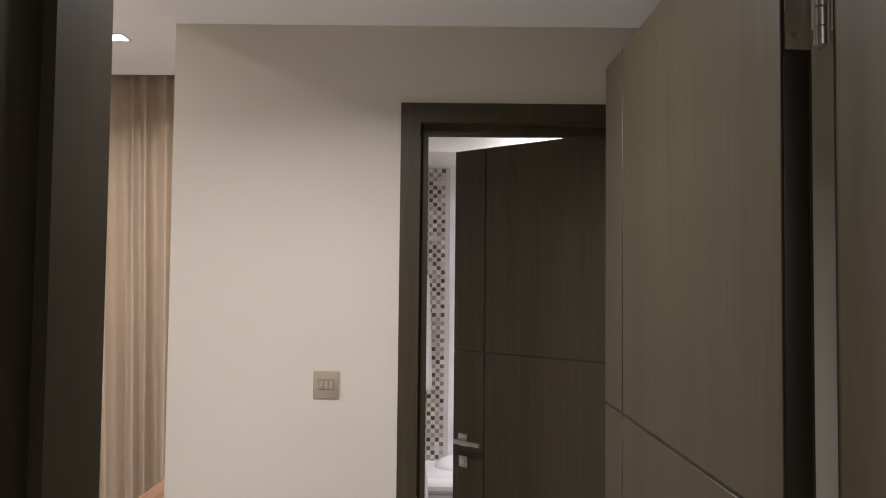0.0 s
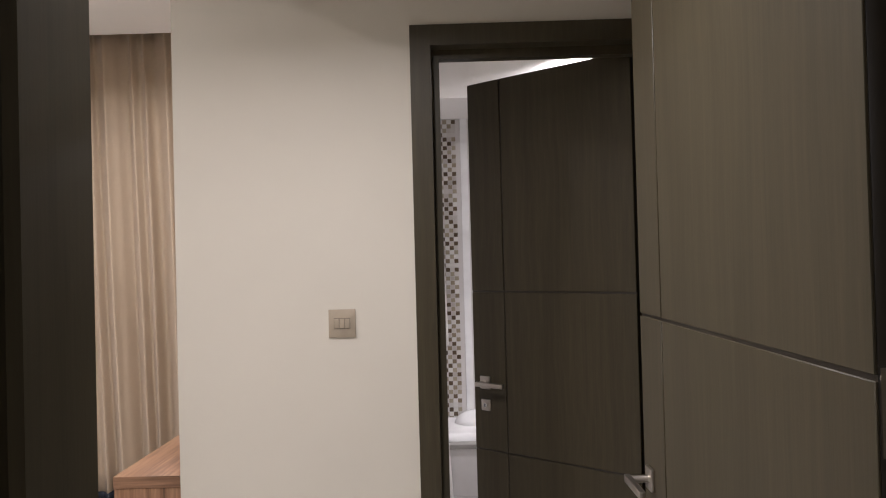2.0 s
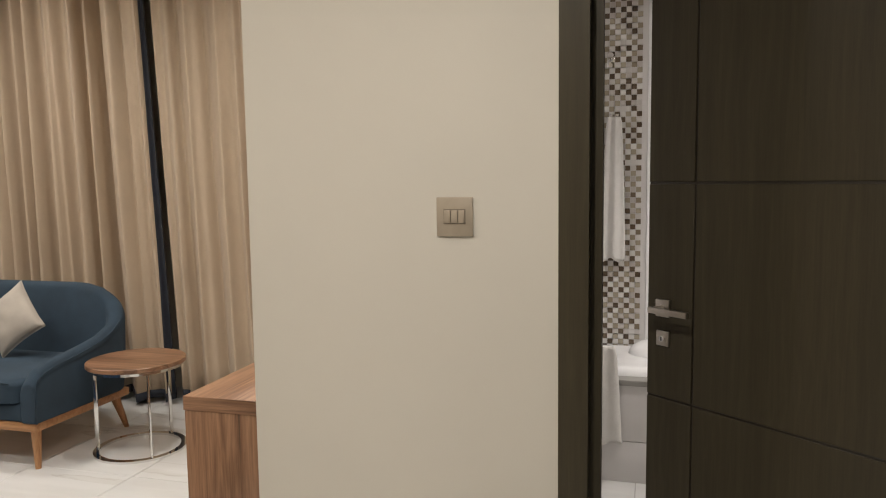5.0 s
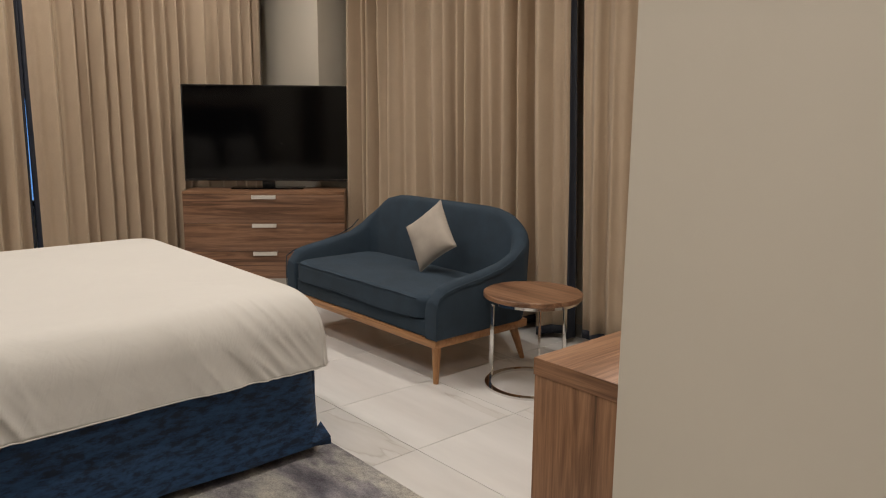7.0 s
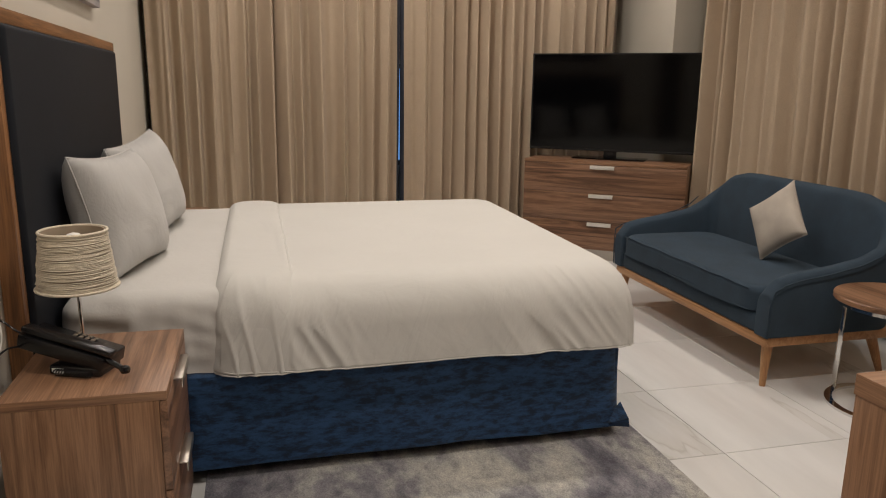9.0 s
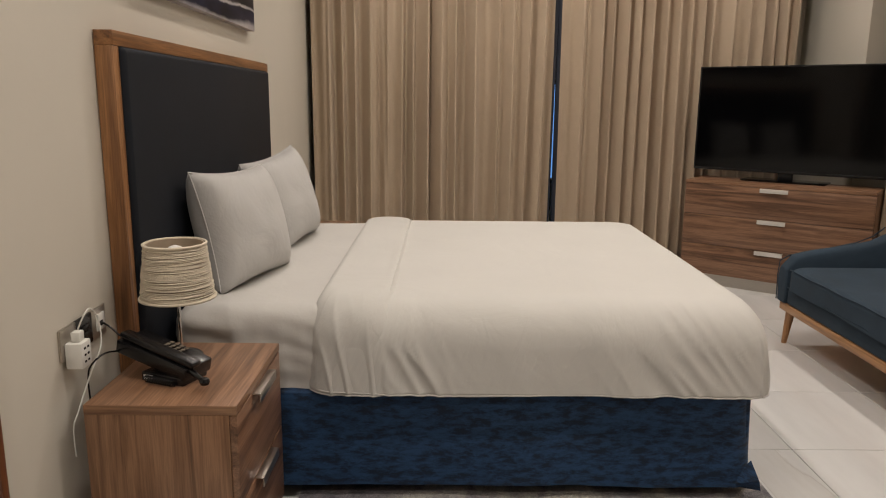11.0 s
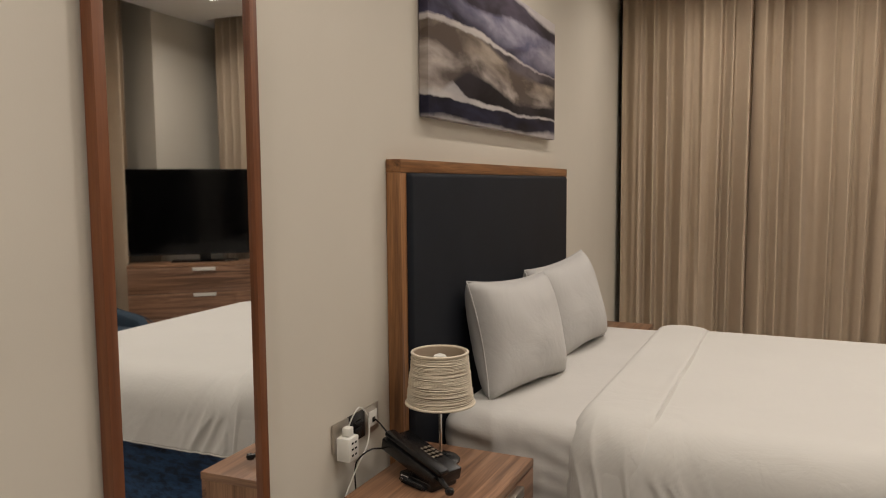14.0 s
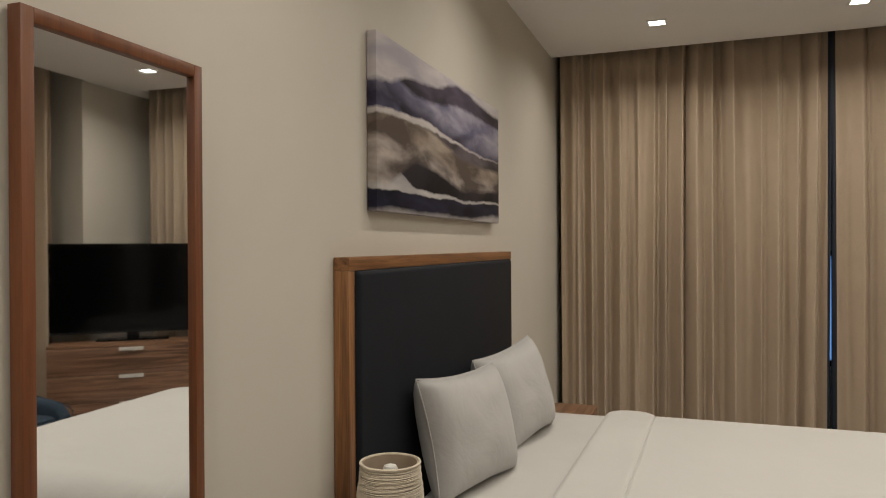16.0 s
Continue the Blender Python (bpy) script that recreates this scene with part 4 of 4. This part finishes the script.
# switch
sw = thing("light_switch", "square satin metal switch plate with three rockers on the wall", "light switch", at=(-0.2925, SW_Y, 1.353))
part("plate", box(-0.046, 0.046, -0.006, 0, -0.048, 0.048, 0.002), PLATE, sw)
for k in (-1, 0, 1):
    part("rocker", box(k * 0.018 - 0.0078, k * 0.018 + 0.0078, -0.010, -0.006, -0.015, 0.016, 0.001), PLATE, sw)
part("surround", join_boxes((-0.0275, 0.0275, -0.0068, -0.006, -0.018, 0.019)), DARK_PLATE, sw, "rocker surround, darkened as if recessed")

# table lamp
lp = thing("table_lamp", "small unlit table lamp with a twine-wound shade on the nightstand", "table lamp", at=(-2.268, 1.005, 0.59))
part("foot", lathe([(0.001, 0), (0.062, 0), (0.062, 0.006), (0.055, 0.012), (0.008, 0.016), (0.001, 0.016)], segs=40), BLACK, lp)
part("stem", rod((0, 0, 0.014), (0, 0, 0.25), 0.0055), CHROME, lp)
part("bulb", lathe([(0.001, 0.24), (0.014, 0.24), (0.016, 0.265), (0.028, 0.295), (0.03, 0.315), (0.018, 0.34), (0.001, 0.346)], segs=24), WHITE_PLASTIC, lp)
ZB, ZT, RB, RT = 0.190, 0.350, 0.106, 0.087
shade = part("shade", lathe([(RB - 0.005, ZB), (RT - 0.005, ZT), (RT - 0.0075, ZT), (RB - 0.0075, ZB)], segs=48, closed=True), LINING, lp, "tapered drum of wound natural twine")
wind = []
rl = random.Random(5)
turns, per = 52, 30
wander = [rl.uniform(-1, 1) for _ in range(turns * per // 5 + 2)]
for k in range(turns * per):
    f = k / (turns * per)
    j, q = divmod(k, 5)
    wv = wander[j] * (1 - q / 5) + wander[j + 1] * q / 5
    r = RB - (RB - RT) * f + 0.0012 * wv + 0.0012 * wander[-1 - j]
    a = 2 * math.pi * k / per
    wind.append((r * math.cos(a), r * math.sin(a), ZB + (ZT - ZB) * f + 0.0021 * wv))
part("twine", sweep(wind, 0.0016, 5), TWINE, shade, "coiled cord", 180)
for z, r in ((ZB, RB + 0.002), (ZT, RT + 0.001)):
    part("rim", sweep([(r * math.cos(2 * math.pi * k / 40), r * math.sin(2 * math.pi * k / 40), z) for k in range(40)], 0.0042, 8, True), TWINE, shade, "", 180)

# telephone: sloping body on a stand, long side away from the wall
ph = thing("telephone", "black desk telephone with a sloping body on the nightstand", "telephone", at=(-2.115, 1.02, 0.59), turn=-22)
bd = box(-0.055, 0.055, -0.160, 0.085, -0.02, 0.02, 0.006)
bmesh.ops.rotate(bd, matrix=Matrix.Rotation(radians(-13), 3, "X"), verts=bd.verts)
bmesh.ops.translate(bd, vec=(0, 0.025, 0.052), verts=bd.verts)
part("body", bd, BLACK, ph)
hs = bmesh.new()
add_box(hs, 0.012, 0.05, -0.158, 0.10, 0.022, 0.042, 0.008)
bmesh.ops.rotate(hs, matrix=Matrix.Rotation(radians(-13), 3, "X"), verts=hs.verts)
bmesh.ops.translate(hs, vec=(0, 0.025, 0.052), verts=hs.verts)
part("handset", hs, BLACK, ph)
part("foot", box(-0.045, 0.056, -0.045, 0.10, 0, 0.026, 0.006), BLACK, ph)
for a in range(3):
    for c in range(4):
        kx, ky = -0.043 + 0.015 * a, -0.02 + 0.017 * c
        part("key", box(kx, kx + 0.010, ky, ky + 0.011, 0.073 - 0.23 * (ky - 0.025), 0.0765 - 0.23 * (ky - 0.025), 0.001, 1), DARK_PLATE, ph, "small grey key")
part("clip", rod((0.03, 0.085, 0.052), (0.048, 0.165, 0.026), 0.009, 0.007), BLACK, ph, "black handset end")
part("clip_end", lathe([(0.001, -0.012), (0.011, -0.008), (0.014, 0.0), (0.011, 0.008), (0.001, 0.012)], (0.049, 0.168, 0.026), 20), BLACK, ph)
part("label_card", box(0.0563, 0.0573, -0.035, -0.002, 0.006, 0.019), WHITE_PLASTIC, ph, "pale label strip")
coil = [(0.066 + 0.010 * math.cos(k * 0.9), -0.02 + k * 0.0011, 0.012 + 0.008 * math.sin(k * 0.9)) for k in range(90)]
part("coiled_cord", sweep(coil, 0.0022, 6), BLACK, ph, "coiled black handset cord", 180)

# sockets
so = thing("socket_panel", "satin metal socket panel with three modules low on the wall", "socket", at=(-2.095, bed_wall(-2.095) + 0.001, 0.724), turn=BED_WALL_TURN)
for k, (xa, xb) in enumerate(((0.048, 0.135), (-0.046, 0.046), (-0.135, -0.048))):
    part("plate", box(xa, xb, 0, 0.008, -0.043, 0.043, 0.002), NICKEL if k != 1 else BLACK, so, "brushed metal cover plate" if k != 1 else "black module plate")
part("outlet", box(-0.12, -0.068, 0.008, 0.012, -0.024, 0.026, 0.002), WHITE_PLASTIC, so, "white telephone outlet")
part("jack", box(-0.104, -0.086, 0.012, 0.0125, -0.012, 0.004), BLACK, so)
for zz in (-0.018, 0.002):
    part("rocker", box(-0.02, 0.02, 0.008, 0.012, zz, zz + 0.017, 0.001), BLACK, so)
ad = thing("plug_adapter", "white plug adapter in the wall socket beside the nightstand", "plug", at=(-2.0, bed_wall(-2.0) + 0.0095, 0.694), turn=BED_WALL_TURN)
part("housing", box(-0.028, 0.028, 0.0005, 0.045, -0.035, 0.035, 0.004), WHITE_PLASTIC, ad)
for zz in (-0.018, 0.0, 0.018):
    part("slot", box(-0.014, -0.004, 0.045, 0.0456, zz - 0.003, zz + 0.003), BLACK, ad)
    part("slot", box(0.004, 0.014, 0.045, 0.0456, zz - 0.003, zz + 0.003), BLACK, ad)
part("plug", box(-0.014, 0.014, 0.012, 0.036, 0.035, 0.062, 0.003), WHITE_PLASTIC, ad, "small white charger plug")


def bezier(p, n=30):
    out = []
    m = len(p)
    for k in range((m - 1) * 8 + 1):
        t = k / 8
        j = min(int(t), m - 2)
        f = t - j
        a, b, c, d = (Vector(p[min(max(i, 0), m - 1)]) for i in (j - 1, j, j + 1, j + 2))
        out.append(0.5 * ((2 * b) + (c - a) * f + (2 * a - 5 * b + 4 * c - d) * f * f + (3 * b - a - 3 * c + d) * f ** 3))
    return out


single("charger_cable", sweep(bezier([(-2.012, 0.828, 0.756), (-2.018, 0.845, 0.795), (-2.045, 0.85, 0.805), (-2.085, 0.85, 0.76), (-2.075, 0.855, 0.69), (-2.03, 0.84, 0.62), (-1.985, 0.825, 0.54), (-1.96, 0.82, 0.50), (-1.96, 0.82, 0.42)]), 0.0022, 6),
       WHITE_PLASTIC, "thin white charger cable looping down from the socket", "cable", smooth=180)
single("telephone_cable", sweep(bezier([(-2.203, 0.803, 0.718), (-2.195, 0.83, 0.705), (-2.19, 0.86, 0.68), (-2.17, 0.90, 0.668)]), 0.0028, 6), BLACK,
       "short black cable from the wall outlet to the telephone", "cable", smooth=180)
single("power_cable", sweep(bezier([(-2.135, 0.90, 0.655), (-2.08, 0.865, 0.668), (-2.04, 0.84, 0.645), (-2.03, 0.835, 0.61), (-2.04, 0.83, 0.56), (-2.05, 0.83, 0.46)]), 0.0026, 6), BLACK,
       "black cable dropping behind the nightstand", "cable", smooth=180)

# downlights
def downlight(x, y, z):
    t = thing("downlight", "small square recessed ceiling downlight, lit", "downlight", "ceiling downlights", at=(x, y, z))
    part("trim", join_boxes((-0.065, 0.065, -0.065, -0.05, -0.006, 0), (-0.065, 0.065, 0.05, 0.065, -0.006, 0), (-0.065, -0.05, -0.05, 0.05, -0.006, 0), (0.05, 0.065, -0.05, 0.05, -0.006, 0)), WHITE_PLASTIC, t)
    part("lens", box(-0.05, 0.05, -0.05, 0.05, -0.003, 0), LIGHT_FACE, t, "glowing square lens")
    return t


first = downlight(*ROOM_SPOTS[0], CEIL)
# the guessed grid spots get the same fitting
for x, y in ROOM_SPOTS[1:]:
    copy_thing(first, Matrix.Translation((x, y, CEIL)))
copy_thing(first, Matrix.Translation((-0.15, 1.35, SOFFIT)))
# fitting made up for the added bathroom fill source
copy_thing(first, Matrix.Translation((0.75, 3.4, 2.74)))
copy_thing(first, Matrix.Translation((0.86, 4.17, 2.74)))

# bathroom things
mo = structure("mosaic_panel", box(-0.6, 0.152, 4.906, 4.919, 0.50, 2.484), BATH_TILE, "pale backing of the glass mosaic strip")
structure("mosaic_trim", box(0.1525, 0.20, 4.900, 4.919, 0.50, 2.484, 0.002), CERAMIC, "white edge strip beside the mosaic")
tub = thing("bathtub", "white bathtub with a stone rim and tiled front", "bathtub")
part("front_tile", box(-0.595, 0.49, 4.30, 4.318, 0.20, 0.47, 0.001), BATH_TILE, tub, "pale grey front tile")
part("front_tile", box(-0.595, 0.49, 4.30, 4.318, 0.0, 0.197, 0.001), BATH_TILE, tub, "pale grey front tile")
part("front_tile", box(0.493, 1.595, 4.30, 4.318, 0.20, 0.47, 0.001), BATH_TILE, tub, "pale grey front tile")
part("front_tile", box(0.493, 1.595, 4.30, 4.318, 0.0, 0.197, 0.001), BATH_TILE, tub, "pale grey front tile")
part("rim", box(-0.595, 1.595, 4.28, 4.36, 0.472, 0.50, 0.004), GROUT, tub, "beige stone rim")
part("basin", rounded_slab(-0.59, 1.59, 4.362, 4.90, 0.10, 0.535, 0.05, nx=30, ny=14), CERAMIC, tub, "glossy white tub body", 60)
hr = bmesh.new()
bmesh.ops.create_uvsphere(hr, u_segments=32, v_segments=16, radius=1, matrix=Matrix.Translation((0.22, 4.70, 0.53)) @ Matrix.Diagonal((0.15, 0.12, 0.085, 1)))
part("headrest", hr, CERAMIC, tub, "rounded white headrest", 180)


def towel(name, x0, x1, y, z0, z1, fold, label, seed):
    bm = bmesh.new()
    nx_, nz_ = 26, 30
    rows_ = []
    for s_ in (0, 1):
        for k in range(nz_ + 1):
            row = []
            for i in range(nx_ + 1):
                u, v = i / nx_, k / nz_
                taper = 0.55 + 0.45 * v ** 0.6
                x = (x0 + x1) / 2 + (u - 0.5) * (x1 - x0) * taper
                yy = y - 0.02 - fold * (0.6 + 0.4 * math.sin(u * 11 + seed + v)) * math.sin(math.pi * u) ** 0.3 + (0.014 if s_ else 0)
                z = z1 - (z1 - z0) * v - 0.012 * math.sin(u * 9 + seed) * v
                row.append(bm.verts.new((x, yy, z)))
            rows_.append(row)
    n_ = nz_ + 1
    for off in (0, n_):
        for k in range(nz_):
            for i in range(nx_):
                bm.faces.new((rows_[off + k][i], rows_[off + k][i + 1], rows_[off + k + 1][i + 1], rows_[off + k + 1][i]))
    for k in range(nz_):
        for e in (0, -1):
            bm.faces.new((rows_[k][e], rows_[k + 1][e], rows_[n_ + k + 1][e], rows_[n_ + k][e]))
    for i in range(nx_):
        for k in (0, nz_):
            bm.faces.new((rows_[k][i], rows_[k][i + 1], rows_[n_ + k][i + 1], rows_[n_ + k][i]))
    bmesh.ops.recalc_face_normals(bm, faces=bm.faces)
    return single(name, bm, TOWEL, label, "towel", smooth=180)


towel("towel", -0.085, 0.045, 4.885, 1.0, 1.76, 0.03, "white towel hanging in folds on the mosaic wall", 1)
towel("bath_towel", -0.10, 0.055, 4.285, 0.20, 0.66, 0.02, "white towel hanging low beside the bathtub", 4)
rl2 = thing("towel_hook", "small chrome towel hook on the mosaic wall", "hook", at=(-0.02, 4.902, 1.76))
part("plate", box(-0.025, 0.025, -0.008, 0, -0.02, 0.02, 0.002), CHROME, rl2)
part("peg", rod((0, -0.008, 0), (0, -0.045, 0.006), 0.008), CHROME, rl2)
sb = thing("shower_bracket", "small chrome shower bracket on the mosaic wall", "bracket", at=(-0.04, 4.902, 2.05))
part("plate", box(-0.02, 0.02, -0.01, 0, -0.03, 0.03, 0.003), CHROME, sb)
part("holder", rod((0, -0.01, 0.01), (0.0, -0.06, 0.03), 0.012, 0.016), CHROME, sb)
part("holder", rod((0, -0.01, -0.02), (0.0, -0.05, -0.02), 0.010), CHROME, sb)

# hinges of the entrance door
door_inv = (Matrix.Translation(ENT_AT) @ pose(0, 0, 0, 0, 0, ENT_TURN)).inverted()
for z in (2.03, 1.33, 0.25):
    hg = join_boxes((-0.040, -0.006, 0.014, 0.0175, 0, 0.10), (0.0035, 0.006, -0.012, 0.014, 0, 0.10))
    bmesh.ops.translate(hg, vec=(0.598, 0.853, z), verts=hg.verts)
    hinge = part("hinge", hg, NICKEL, ent, "brushed steel butt hinge")
    hinge.matrix_parent_inverse = door_inv
    for k in range(4):
        part("knuckle", rod((0.598, 0.853, z + 0.001 + k * 0.0248), (0.598, 0.853, z + 0.0242 + k * 0.0248), 0.0085), NICKEL, hinge)
    for zz, xx in ((0.02, -0.030), (0.05, -0.022), (0.08, -0.030)):
        part("screw", rod((0.598 + xx, 0.8672, z + zz), (0.598 + xx, 0.8655, z + zz), 0.004), CHROME, hinge)


# mosaic chips and floor tiles
def mosaic(x0, x1, z0, z1, y, pitch=0.0286):
    dark, pale = bmesh.new(), bmesh.new()
    rnd = random.Random(11)
    nx, nz = int((x1 - x0) / pitch), int((z1 - z0) / pitch)
    for i in range(nx):
        for k in range(nz):
            bm = dark if (i + k) % 2 == 0 and rnd.random() < 0.95 else pale
            xa, za = x0 + i * pitch, z0 + k * pitch
            h = 0.004
            a = [bm.verts.new(v) for v in ((xa, y, za), (xa + 0.0262, y, za), (xa + 0.0262, y, za + 0.0262), (xa, y, za + 0.0262))]
            b = [bm.verts.new((v.co.x, y - h, v.co.z)) for v in a]
            bm.faces.new(b)
            for j in range(4):
                bm.faces.new((a[j], a[(j + 1) % 4], b[(j + 1) % 4], b[j]))
    for nm, bm, mt, lb in (("dark_chips", dark, MOSAIC, "dark brown glass chips"), ("pale_chips", pale, MOSAIC_LIGHT, "pale cream glass chips")):
        bmesh.ops.recalc_face_normals(bm, faces=bm.faces)
        p = part(nm, bm, mt, mo, lb, None)
        p["kind"] = "stuff"


mosaic(-0.59, 0.152, 0.505, 2.482, 4.9055)

TP = 0.60
tile_mesh = None
floor_ob = bpy.data.objects["floor"]
g2 = 0.0015
for i in range(-8, 6):
    for j in range(-8, 6):
        xa, ya = -2.281 + i * TP, 3.195 + j * TP
        if xa > 2.3 or ya > 5.3 or xa + TP < WX or ya + TP < -2.4 or (ya + TP < 0.5 and (xa + TP < -1.7)):
            continue
        if tile_mesh is None:
            bm = box(g2, TP - g2, g2, TP - g2, -0.0059, 0, 0.0008, 1)
            tile_mesh = bpy.data.meshes.new("floor_tile")
            bm.to_mesh(tile_mesh)
            bm.free()
            tile_mesh.materials.append(TILE)
        t = new("floor_tile", tile_mesh)
        t.location = (xa, ya, 0)
        t.parent = floor_ob
